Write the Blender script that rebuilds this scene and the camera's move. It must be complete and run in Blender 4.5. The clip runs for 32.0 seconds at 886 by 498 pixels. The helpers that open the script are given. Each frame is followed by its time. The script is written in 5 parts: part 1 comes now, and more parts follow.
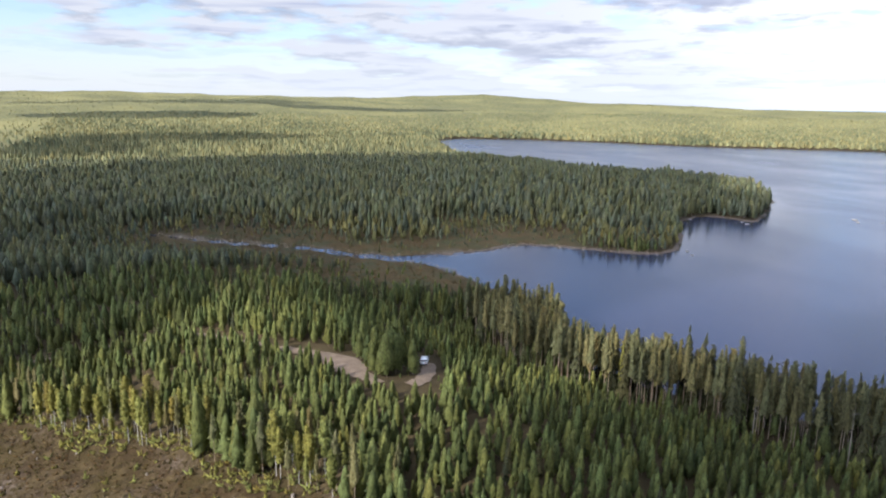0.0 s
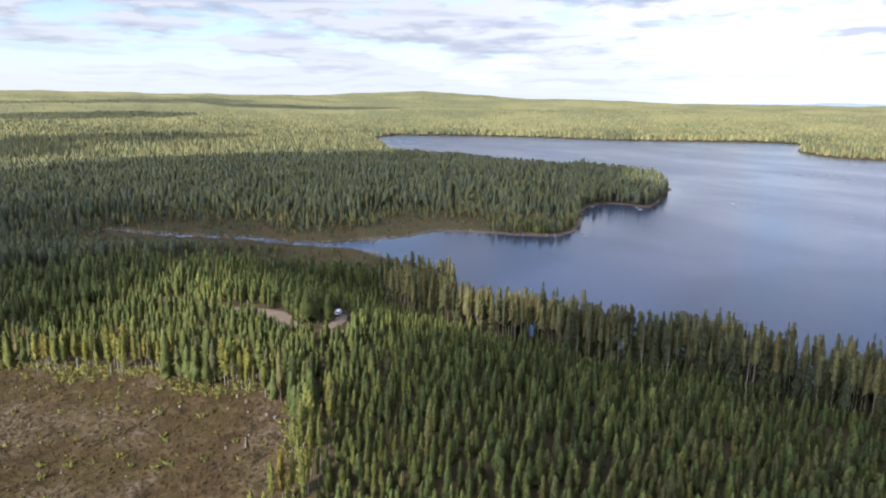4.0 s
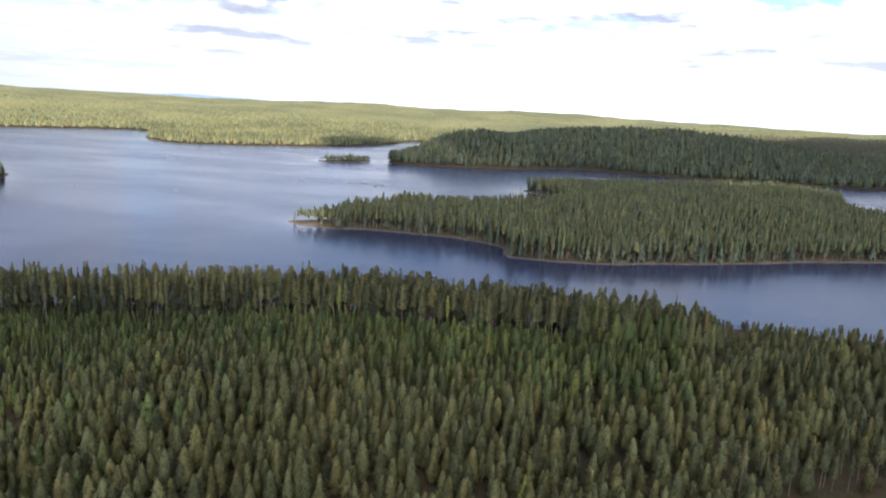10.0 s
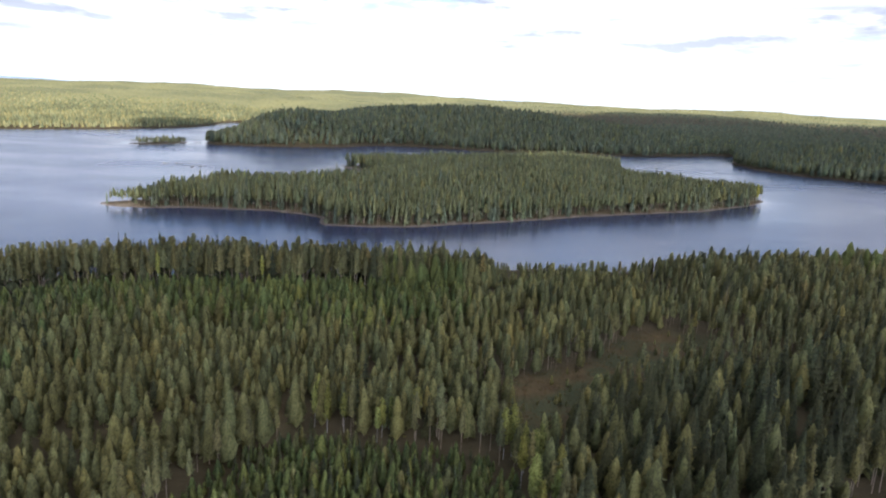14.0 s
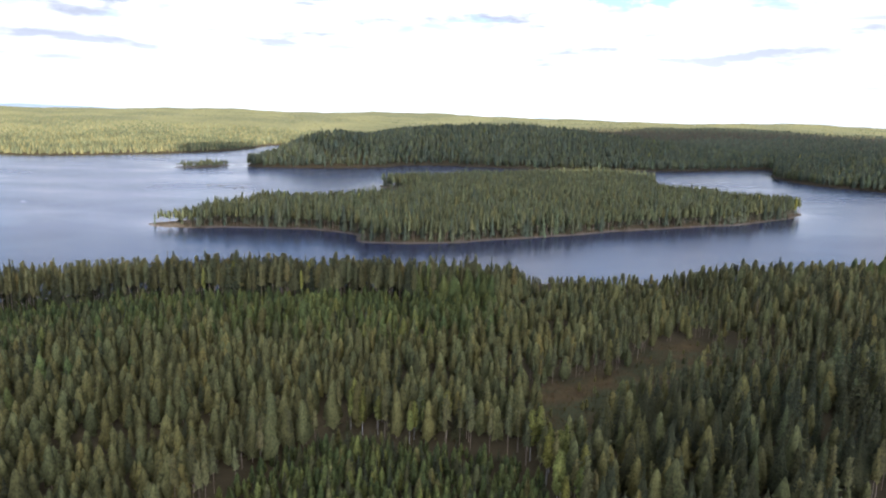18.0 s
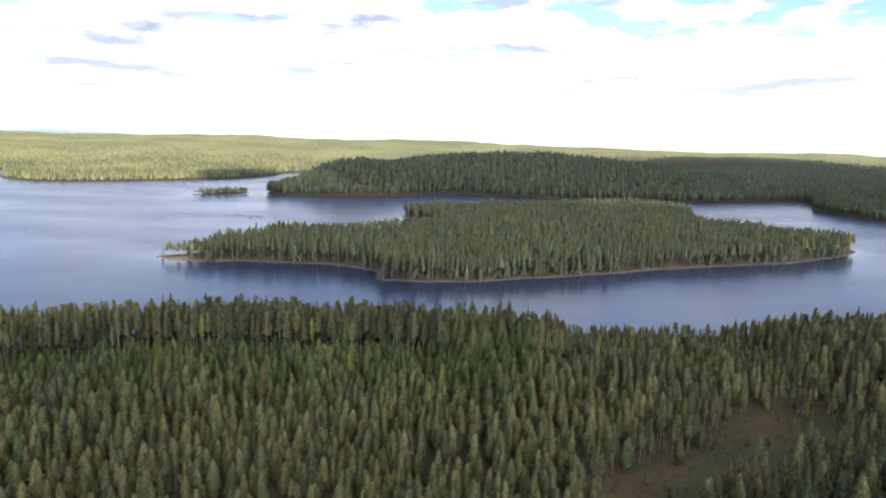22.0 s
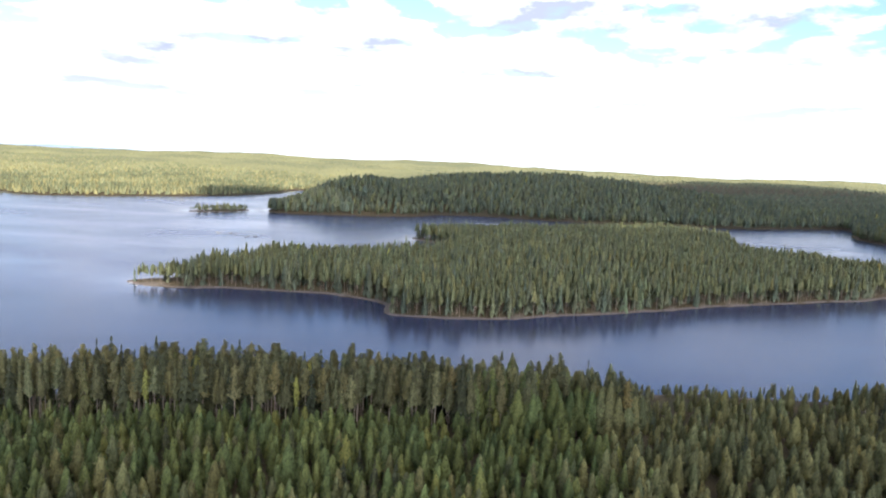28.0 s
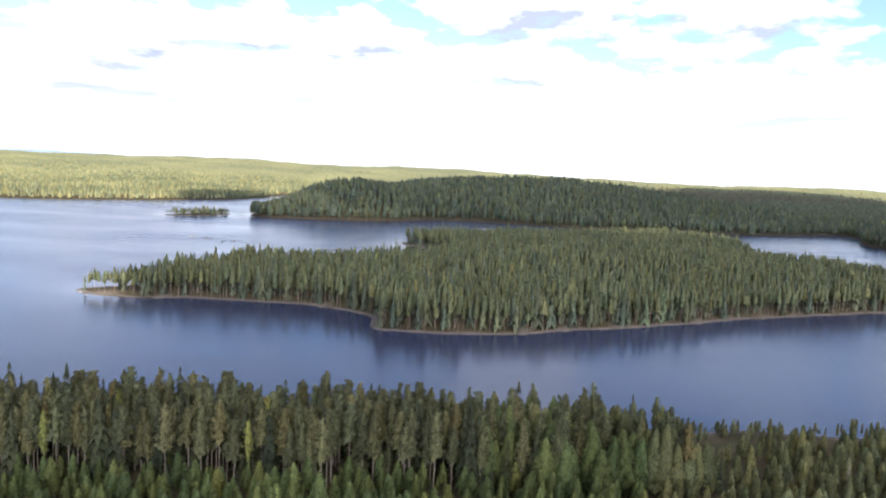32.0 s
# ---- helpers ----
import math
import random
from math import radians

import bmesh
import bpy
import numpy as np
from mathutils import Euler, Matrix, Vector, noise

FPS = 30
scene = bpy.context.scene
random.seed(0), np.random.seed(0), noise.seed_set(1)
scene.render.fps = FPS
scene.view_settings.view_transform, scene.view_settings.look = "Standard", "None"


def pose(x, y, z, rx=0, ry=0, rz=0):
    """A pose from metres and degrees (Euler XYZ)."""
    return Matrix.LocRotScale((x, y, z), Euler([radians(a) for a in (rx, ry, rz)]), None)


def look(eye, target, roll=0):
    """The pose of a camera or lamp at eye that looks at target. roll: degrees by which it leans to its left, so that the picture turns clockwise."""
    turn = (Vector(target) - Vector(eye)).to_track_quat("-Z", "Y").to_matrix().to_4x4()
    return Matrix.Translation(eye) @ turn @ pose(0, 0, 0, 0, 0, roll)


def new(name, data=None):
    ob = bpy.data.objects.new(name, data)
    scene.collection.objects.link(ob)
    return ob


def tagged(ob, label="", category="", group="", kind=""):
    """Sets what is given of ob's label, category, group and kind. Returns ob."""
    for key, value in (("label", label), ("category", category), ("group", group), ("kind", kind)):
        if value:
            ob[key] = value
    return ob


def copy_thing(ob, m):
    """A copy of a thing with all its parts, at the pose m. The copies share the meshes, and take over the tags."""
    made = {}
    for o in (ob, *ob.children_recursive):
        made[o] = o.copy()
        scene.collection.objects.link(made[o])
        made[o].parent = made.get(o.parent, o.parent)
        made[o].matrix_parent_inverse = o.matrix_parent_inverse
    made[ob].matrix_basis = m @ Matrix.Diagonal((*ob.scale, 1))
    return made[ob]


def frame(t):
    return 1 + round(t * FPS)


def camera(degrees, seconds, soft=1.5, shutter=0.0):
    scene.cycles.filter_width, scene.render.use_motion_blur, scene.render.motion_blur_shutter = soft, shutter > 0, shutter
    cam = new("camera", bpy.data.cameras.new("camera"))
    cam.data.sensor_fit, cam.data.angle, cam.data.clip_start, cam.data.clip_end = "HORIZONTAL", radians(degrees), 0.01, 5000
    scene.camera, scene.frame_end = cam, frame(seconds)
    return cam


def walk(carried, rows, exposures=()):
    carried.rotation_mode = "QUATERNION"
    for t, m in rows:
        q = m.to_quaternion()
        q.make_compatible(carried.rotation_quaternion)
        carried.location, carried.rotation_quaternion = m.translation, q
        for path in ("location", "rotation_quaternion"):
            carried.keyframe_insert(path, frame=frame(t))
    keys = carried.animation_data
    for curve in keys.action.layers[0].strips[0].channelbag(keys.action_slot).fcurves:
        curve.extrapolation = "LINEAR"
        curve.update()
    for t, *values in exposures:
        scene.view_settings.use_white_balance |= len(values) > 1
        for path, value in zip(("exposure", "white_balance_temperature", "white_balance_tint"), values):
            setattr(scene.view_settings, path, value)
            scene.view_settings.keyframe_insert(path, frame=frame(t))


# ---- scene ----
# ---- the camera and its flight ----
cam = camera(66.23, 32.0, soft=2.1)
# seconds, x, y, z, heading to the left of +y, pitch, roll
FLIGHT = (
    (0.0, -132.46, 92.89, 77.11, 65.540, -11.993, 0.747),
    (0.5, -126.82, 91.66, 77.17, 65.627, -12.033, 0.757),
    (1.0, -121.11, 90.69, 77.05, 65.755, -12.025, 0.680),
    (1.5, -115.29, 89.50, 77.27, 65.870, -12.051, 0.538),
    (2.0, -109.41, 88.22, 77.66, 66.010, -12.085, 0.329),
    (2.5, -103.03, 86.54, 77.87, 66.111, -12.158, 0.359),
    (4.5, -74.23, 80.89, 83.12, 56.630, -12.369, 0.535),
    (5.0, -67.54, 79.06, 83.85, 51.802, -12.378, 0.937),
    (5.5, -61.36, 76.94, 83.76, 48.823, -12.304, 1.037),
    (6.0, -55.30, 74.66, 83.53, 47.052, -12.299, 1.285),
    (6.5, -49.37, 72.27, 83.53, 43.760, -12.235, 1.464),
    (7.0, -43.72, 69.84, 83.42, 37.744, -12.120, 1.784),
    (7.5, -38.83, 66.47, 83.57, 30.796, -11.950, 2.306),
    (8.0, -33.84, 62.93, 83.06, 25.678, -11.801, 2.550),
    (8.5, -29.21, 58.96, 82.86, 21.917, -11.748, 2.688),
    (9.0, -24.92, 54.55, 82.88, 17.527, -11.687, 2.936),
    (9.5, -20.94, 49.92, 82.82, 14.081, -11.708, 2.991),
    (10.0, -17.17, 45.50, 82.74, 10.978, -11.754, 3.094),
    (10.5, -14.26, 41.27, 82.85, 8.046, -11.852, 3.113),
    (11.0, -11.75, 36.96, 82.53, 5.484, -11.913, 3.095),
    (11.5, -9.46, 32.62, 82.25, 2.784, -11.975, 3.065),
    (12.0, -7.52, 27.92, 82.10, 0.429, -12.043, 3.123),
    (12.5, -5.98, 23.11, 81.92, -1.943, -12.109, 3.095),
    (13.0, -4.50, 18.41, 82.21, -2.864, -12.281, 2.965),
    (13.5, -3.08, 13.69, 82.50, -3.574, -12.544, 2.734),
    (15.5, -0.33, -3.05, 82.35, -1.100, -12.910, 2.238),
    (16.0, 0.02, -5.12, 82.39, -0.804, -12.529, 2.061),
    (16.5, 0.05, -5.39, 82.48, -0.682, -12.271, 1.850),
    (17.0, 0.06, -4.25, 82.66, -0.529, -11.924, 1.717),
    (17.5, -0.04, -2.49, 82.37, -0.242, -11.567, 1.564),
    (18.0, 0.00, 0.00, 82.41, 0.000, -11.238, 1.446),
    (18.5, 0.04, 3.28, 82.42, 0.204, -10.929, 1.375),
    (19.0, -0.06, 7.05, 82.59, 0.451, -10.601, 1.433),
    (19.5, -0.42, 11.32, 82.73, 0.738, -10.345, 1.412),
    (20.0, -1.03, 15.82, 82.71, 0.963, -10.051, 1.500),
    (20.5, -1.44, 20.72, 82.66, 1.300, -9.764, 1.524),
    (21.0, -2.05, 25.75, 82.61, 1.529, -9.470, 1.586),
    (21.5, -2.83, 30.75, 82.61, 1.664, -9.240, 1.642),
    (22.0, -3.86, 36.17, 82.63, 1.864, -9.038, 1.715),
    (22.5, -4.99, 41.82, 82.61, 2.038, -8.841, 1.766),
    (23.0, -6.01, 47.33, 82.22, 2.069, -8.643, 1.840),
    (23.5, -6.99, 52.83, 81.97, 2.186, -8.443, 1.944),
    (24.0, -7.96, 58.52, 81.74, 2.205, -8.281, 2.028),
    (24.5, -8.95, 64.02, 81.48, 2.196, -8.083, 2.077),
    (25.0, -9.90, 69.49, 80.98, 2.483, -7.923, 2.150),
    (25.5, -10.76, 75.10, 80.45, 2.494, -7.812, 2.270),
    (27.5, -13.30, 97.59, 76.43, 2.543, -7.310, 2.586),
    (28.0, -13.87, 103.11, 75.49, 2.499, -7.191, 2.654),
    (28.5, -14.46, 108.65, 74.37, 2.448, -7.053, 2.692),
    (29.0, -14.91, 114.76, 73.29, 2.400, -6.961, 2.759),
    (29.5, -15.54, 120.56, 72.27, 2.299, -6.853, 2.828),
    (30.0, -16.08, 126.35, 71.14, 2.235, -6.739, 2.844),
    (30.5, -16.60, 131.92, 70.32, 2.176, -6.660, 2.867),
    (31.0, -17.06, 137.44, 69.49, 2.048, -6.594, 2.839),
    (31.5, -17.60, 142.94, 68.68, 1.893, -6.548, 2.807),
    (32.0, -18.37, 148.77, 67.94, 1.676, -6.500, 2.823),
)


def heading(yaw, pitch):
    a, b = radians(yaw), radians(pitch)
    return Vector((-math.sin(a) * math.cos(b), math.cos(a) * math.cos(b), math.sin(b)))


walk(cam, [(t, look((x, y, z), Vector((x, y, z)) + heading(yaw, pitch) * 100, roll))
           for t, x, y, z, yaw, pitch, roll in FLIGHT], exposures=((0.0, 0.80, 5740, 13), (6.0, 0.84, 5740, 13), (9.0, 0.74, 5740, 13), (12.0, 0.80, 5740, 13), (18.0, 0.84, 5740, 13), (24.0, 0.98, 5740, 13), (28.0, 1.10, 5740, 13), (32.0, 1.10, 5740, 13)))

# ---- sky and sun ----
SUN_AZ, SUN_EL = radians(162), radians(33)          # clockwise from +y
SUN_WAY = Vector((math.sin(SUN_AZ) * math.cos(SUN_EL), math.cos(SUN_AZ) * math.cos(SUN_EL), math.sin(SUN_EL)))
world = bpy.data.worlds.new("world")
scene.world = world
world.use_nodes = True


class Nodes:
    """Small helper to write node trees."""

    def __init__(self, tree):
        self.tree = tree
        tree.nodes.clear()

    def add(self, kind, inputs=None, **props):
        n = self.tree.nodes.new(kind)
        for k, v in props.items():
            setattr(n, k, v)
        for k, v in (inputs or {}).items():
            sock = n.inputs[k]
            if isinstance(v, bpy.types.NodeSocket):
                self.tree.links.new(v, sock)
            else:
                sock.default_value = v
        return n

    def math(self, op, a, b=0.0, c=0.0):
        return self.add("ShaderNodeMath", {0: a, 1: b, 2: c}, operation=op).outputs[0]

    def mix(self, f, a, b, blend="MIX"):
        n = self.add("ShaderNodeMix", {0: f, 6: a, 7: b}, data_type="RGBA", blend_type=blend)
        return n.outputs[2]

    def ramp(self, f, stops):
        n = self.add("ShaderNodeValToRGB", {0: f})
        els = n.color_ramp.elements
        while len(els) < len(stops):
            els.new(0.5)
        for e, (p, c) in zip(els, stops):
            e.position = p
            e.color = (c, c, c, 1) if isinstance(c, (int, float)) else (*c, 1)
        return n.outputs[0]

    def noise(self, vec, scale, detail=4.0, rough=0.55, distortion=0.0):
        return self.add("ShaderNodeTexNoise", {"Vector": vec, "Scale": scale, "Detail": detail, "Roughness": rough,
                                               "Distortion": distortion}).outputs[0]


def build_sky():
    """Blue sky with rows of cumulus, flat streaks of cloud below them and a pale haze over the horizon."""
    n = Nodes(world.node_tree)
    sky = n.add("ShaderNodeTexSky", sky_type="NISHITA", sun_disc=False, sun_elevation=SUN_EL, sun_rotation=SUN_AZ,
                air_density=1.0, dust_density=0.6, ozone_density=1.2)
    way = n.add("ShaderNodeTexCoord").outputs["Generated"]
    sep = n.add("ShaderNodeSeparateXYZ", {0: way})
    up = n.math("MAXIMUM", sep.outputs[2], 0.0)
    turn = n.math("ARCTAN2", sep.outputs[0], sep.outputs[1])
    rise = n.math("MULTIPLY", n.math("LOGARITHM", n.math("ADD", up, 0.045), math.e), 3.4)
    flat = n.add("ShaderNodeCombineXYZ", {0: n.math("MULTIPLY", turn, 5.4), 1: rise, 2: 1.3}).outputs[0]
    above = n.add("ShaderNodeVectorMath", {0: flat, 1: (0.0, 0.26, 0.0)}, operation="ADD").outputs[0]
    north = n.math("MAXIMUM", sep.outputs[1], 0.0)
    blue = n.mix(1.0, sky.outputs[0], (0.112, 0.110, 0.117, 1), "MULTIPLY")

    def lumps(at):
        return n.math("ADD", n.math("MULTIPLY", n.noise(at, 0.85, 3.0, 0.5, 0.1), 0.66), n.math("MULTIPLY", n.noise(at, 2.6, 5.0, 0.58, 0.2), 0.34))

    here, over = lumps(flat), lumps(above)
    bank = n.math("MULTIPLY", n.math("MULTIPLY", north, 0.085), n.ramp(up, [(0.13, 1.0), (0.24, 0.1)]))
    high = n.ramp(up, [(0.16, 0.0), (0.27, 1.0), (0.36, 1.0), (0.46, 0.0)])
    dense = n.math("SUBTRACT", n.math("ADD", here, bank), n.math("MULTIPLY", high, 0.075))
    cover = n.ramp(dense, [(0.45, 0.0), (0.485, 0.55), (0.535, 1.0)])
    shade = n.ramp(n.math("SUBTRACT", n.math("ADD", over, n.math("MULTIPLY", n.math("SUBTRACT", over, here), 1.6)), n.math("MULTIPLY", bank, 0.35)), [(0.49, 0.0), (0.60, 0.6), (0.72, 1.0)])
    bright = n.math("MULTIPLY_ADD", n.math("POWER", north, 4.0), 0.90, 0.66)
    sunny = n.mix(1.0, (0.73, 0.72, 0.735, 1), n.add("ShaderNodeCombineXYZ", {0: bright, 1: bright, 2: bright}).outputs[0], "MULTIPLY")
    grey = n.math("MULTIPLY_ADD", north, 0.12, 0.24)
    cloud = n.mix(shade, sunny, n.add("ShaderNodeCombineXYZ", {0: grey, 1: n.math("MULTIPLY", grey, 1.03), 2: n.math("MULTIPLY", grey, 1.20)}).outputs[0])
    veil = n.ramp(up, [(0.0, 1.0), (0.03, 0.75), (0.075, 0.3), (0.14, 0.0)])
    thick = n.math("MAXIMUM", cover, n.math("MULTIPLY", veil, 0.9))
    mist = n.math("MULTIPLY", n.math("MAXIMUM", bright, 0.84), 0.64)
    hazed = n.mix(n.math("MULTIPLY", veil, 0.92), cloud, n.add("ShaderNodeCombineXYZ", {0: n.math("MULTIPLY", mist, 0.985), 1: mist, 2: n.math("MULTIPLY", mist, 1.03)}).outputs[0])
    strip = n.add("ShaderNodeCombineXYZ", {0: n.math("MULTIPLY", turn, 5.5), 1: n.math("MULTIPLY", sep.outputs[2], 62.0), 2: 3.7}).outputs[0]
    streak = n.ramp(n.noise(strip, 1.0, 4.0, 0.55, 0.4), [(0.50, 0.0), (0.60, 0.5), (0.72, 1.0)])
    streak = n.math("MULTIPLY", streak, n.ramp(up, [(0.035, 0.0), (0.07, 0.55), (0.15, 0.8), (0.21, 0.0)]))
    hazed = n.mix(streak, hazed, (0.30, 0.318, 0.40, 1))
    near_sun = n.add("ShaderNodeVectorMath", {0: way, 1: tuple(SUN_WAY)}, operation="DOT_PRODUCT").outputs["Value"]
    glare = n.math("POWER", n.math("MAXIMUM", near_sun, 0.0), 3.0)
    colour = n.mix(thick, blue, hazed)
    lit = n.math("MULTIPLY_ADD", glare, 2.8, 1.0)
    colour = n.mix(1.0, colour, n.add("ShaderNodeCombineXYZ", {0: lit, 1: lit, 2: n.math("MULTIPLY", lit, 0.97)}).outputs[0], "MULTIPLY")
    back = n.add("ShaderNodeBackground", {0: colour, 1: 1.0})
    n.add("ShaderNodeOutputWorld", {0: back.outputs[0]})


build_sky()
sun = new("sun", bpy.data.lights.new("sun", "SUN"))
sun.data.energy, sun.data.angle, sun.data.color = 5.0, radians(0.6), (1.0, 0.90, 0.74)
sun.matrix_world = look(SUN_WAY * 900, (0, 0, 0))


# ---- materials ----
def material(name):
    m = bpy.data.materials.new(name)
    m.use_nodes = True
    return m, Nodes(m.node_tree)


def foliage(name, dark, light, warm, share=0.08, leak=0.22, grain=2.4, gap=0.22, spread=0.03, patchy=0.9):
    """Leaves or needles: every tree has its own tone, noise paints shade between its sprays."""
    m, n = material(name)
    tint = n.add("ShaderNodeAttribute", attribute_name="tint").outputs["Fac"]
    own = n.add("ShaderNodeObjectInfo").outputs["Random"]
    tone = n.math("FRACT", n.math("ADD", tint, own))
    geo = n.add("ShaderNodeNewGeometry")
    spray = geo.outputs["Random Per Island"]
    place = geo.outputs["Position"]
    tall = n.add("ShaderNodeMapping", {"Vector": place, "Scale": (1.0, 1.0, 0.55)}).outputs[0]
    twigs = n.noise(tall, grain, 5.0, 0.68)
    patch = n.noise(place, spread, 3.0)
    f = n.math("ADD", n.math("MULTIPLY", tone, 0.40), n.math("MULTIPLY", spray, 0.48))
    f = n.math("ADD", f, n.math("MULTIPLY_ADD", patch, patchy, 0.05 - 0.5 * patchy))
    col = n.mix(f, (*dark, 1), (*light, 1))
    odd = n.ramp(tone, [(1 - share - 0.05, 0.0), (1 - share + 0.02, 0.75)])
    col = n.mix(odd, col, (*warm, 1))
    hue, value = n.math("FRACT", n.math("MULTIPLY", tone, 7.31)), n.math("FRACT", n.math("MULTIPLY", tone, 23.7))
    col = n.mix(1.0, col, n.ramp(hue, [(0.0, (0.90, 1.0, 1.07)), (0.5, (1.0, 1.0, 1.0)), (1.0, (1.08, 1.0, 0.86))]), "MULTIPLY")
    col = n.mix(1.0, col, n.ramp(value, [(0.0, 0.78), (1.0, 1.26)]), "MULTIPLY")
    # shade of the hollows among the twigs, multiplied into the colour
    twig_shade = n.ramp(twigs, [(0.34, gap), (0.50, 0.6 + 0.4 * gap + 0.16), (0.66, 1.25)])
    col = n.mix(1.0, col, twig_shade, "MULTIPLY")
    bumped = n.add("ShaderNodeBump", {"Height": twigs, "Strength": 0.7, "Distance": 0.45})
    a = n.add("ShaderNodeBsdfPrincipled", {"Base Color": col, "Roughness": 0.75, "Specular IOR Level": 0.15, "Normal": bumped.outputs[0]})
    b = n.add("ShaderNodeBsdfTranslucent", {"Color": col})
    mixed = n.add("ShaderNodeMixShader", {0: leak, 1: a.outputs[0], 2: b.outputs[0]})
    n.add("ShaderNodeOutputMaterial", {0: mixed.outputs[0]})
    return m


def surface(name, colours, scale, rough=0.85, bump=0.3, fine=6.0, size=0.1, metal=0.0):
    m, n = material(name)
    place = n.add("ShaderNodeTexCoord").outputs["Object"]
    a, b = n.noise(place, scale, 6.0, 0.6), n.noise(place, scale * fine, 4.0, 0.6)
    f = n.ramp(n.math("ADD", n.math("MULTIPLY", a, 0.6), n.math("MULTIPLY", b, 0.4)), [(0.32, 0.0), (0.68, 1.0)])
    col = n.mix(f, (*colours[0], 1), (*colours[1], 1))
    bumped = n.add("ShaderNodeBump", {"Height": b, "Strength": bump, "Distance": size})
    s = n.add("ShaderNodeBsdfPrincipled", {"Base Color": col, "Roughness": rough, "Metallic": metal, "Normal": bumped.outputs[0]})
    n.add("ShaderNodeOutputMaterial", {0: s.outputs[0]})
    return m


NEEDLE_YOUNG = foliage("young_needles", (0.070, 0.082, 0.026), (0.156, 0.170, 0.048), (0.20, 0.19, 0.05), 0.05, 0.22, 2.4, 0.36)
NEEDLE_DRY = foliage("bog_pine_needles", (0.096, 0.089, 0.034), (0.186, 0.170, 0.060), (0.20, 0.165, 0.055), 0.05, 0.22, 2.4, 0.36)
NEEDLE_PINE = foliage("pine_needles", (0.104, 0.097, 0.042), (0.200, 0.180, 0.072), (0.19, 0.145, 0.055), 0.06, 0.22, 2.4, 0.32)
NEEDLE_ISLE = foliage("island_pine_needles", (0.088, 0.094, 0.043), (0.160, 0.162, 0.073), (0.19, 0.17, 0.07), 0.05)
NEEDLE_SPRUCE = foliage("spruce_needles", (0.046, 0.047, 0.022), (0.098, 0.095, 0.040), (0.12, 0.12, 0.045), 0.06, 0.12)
# spruce again, paler and bluer: the haze of distance is mixed into the colour
NEEDLE_HAZED = foliage("hazed_spruce_needles", (0.070, 0.077, 0.047), (0.140, 0.147, 0.083), (0.12, 0.13, 0.06), 0.06, 0.12)
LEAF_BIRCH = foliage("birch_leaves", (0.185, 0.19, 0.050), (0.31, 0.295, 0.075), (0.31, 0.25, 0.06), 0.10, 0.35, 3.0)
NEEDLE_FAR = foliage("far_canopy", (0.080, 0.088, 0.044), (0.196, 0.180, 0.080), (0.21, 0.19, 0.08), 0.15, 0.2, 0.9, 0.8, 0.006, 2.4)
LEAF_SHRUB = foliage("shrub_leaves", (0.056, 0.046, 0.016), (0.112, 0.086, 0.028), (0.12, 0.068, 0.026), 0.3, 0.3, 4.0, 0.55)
BARK_PINE = surface("pine_bark", ((0.15, 0.115, 0.082), (0.34, 0.25, 0.17)), 2.0)
BARK_BIRCH = surface("birch_bark", ((0.22, 0.20, 0.17), (0.58, 0.55, 0.50)), 3.0)
BARK_GREY = surface("grey_bark", ((0.10, 0.085, 0.07), (0.22, 0.19, 0.16)), 2.0)


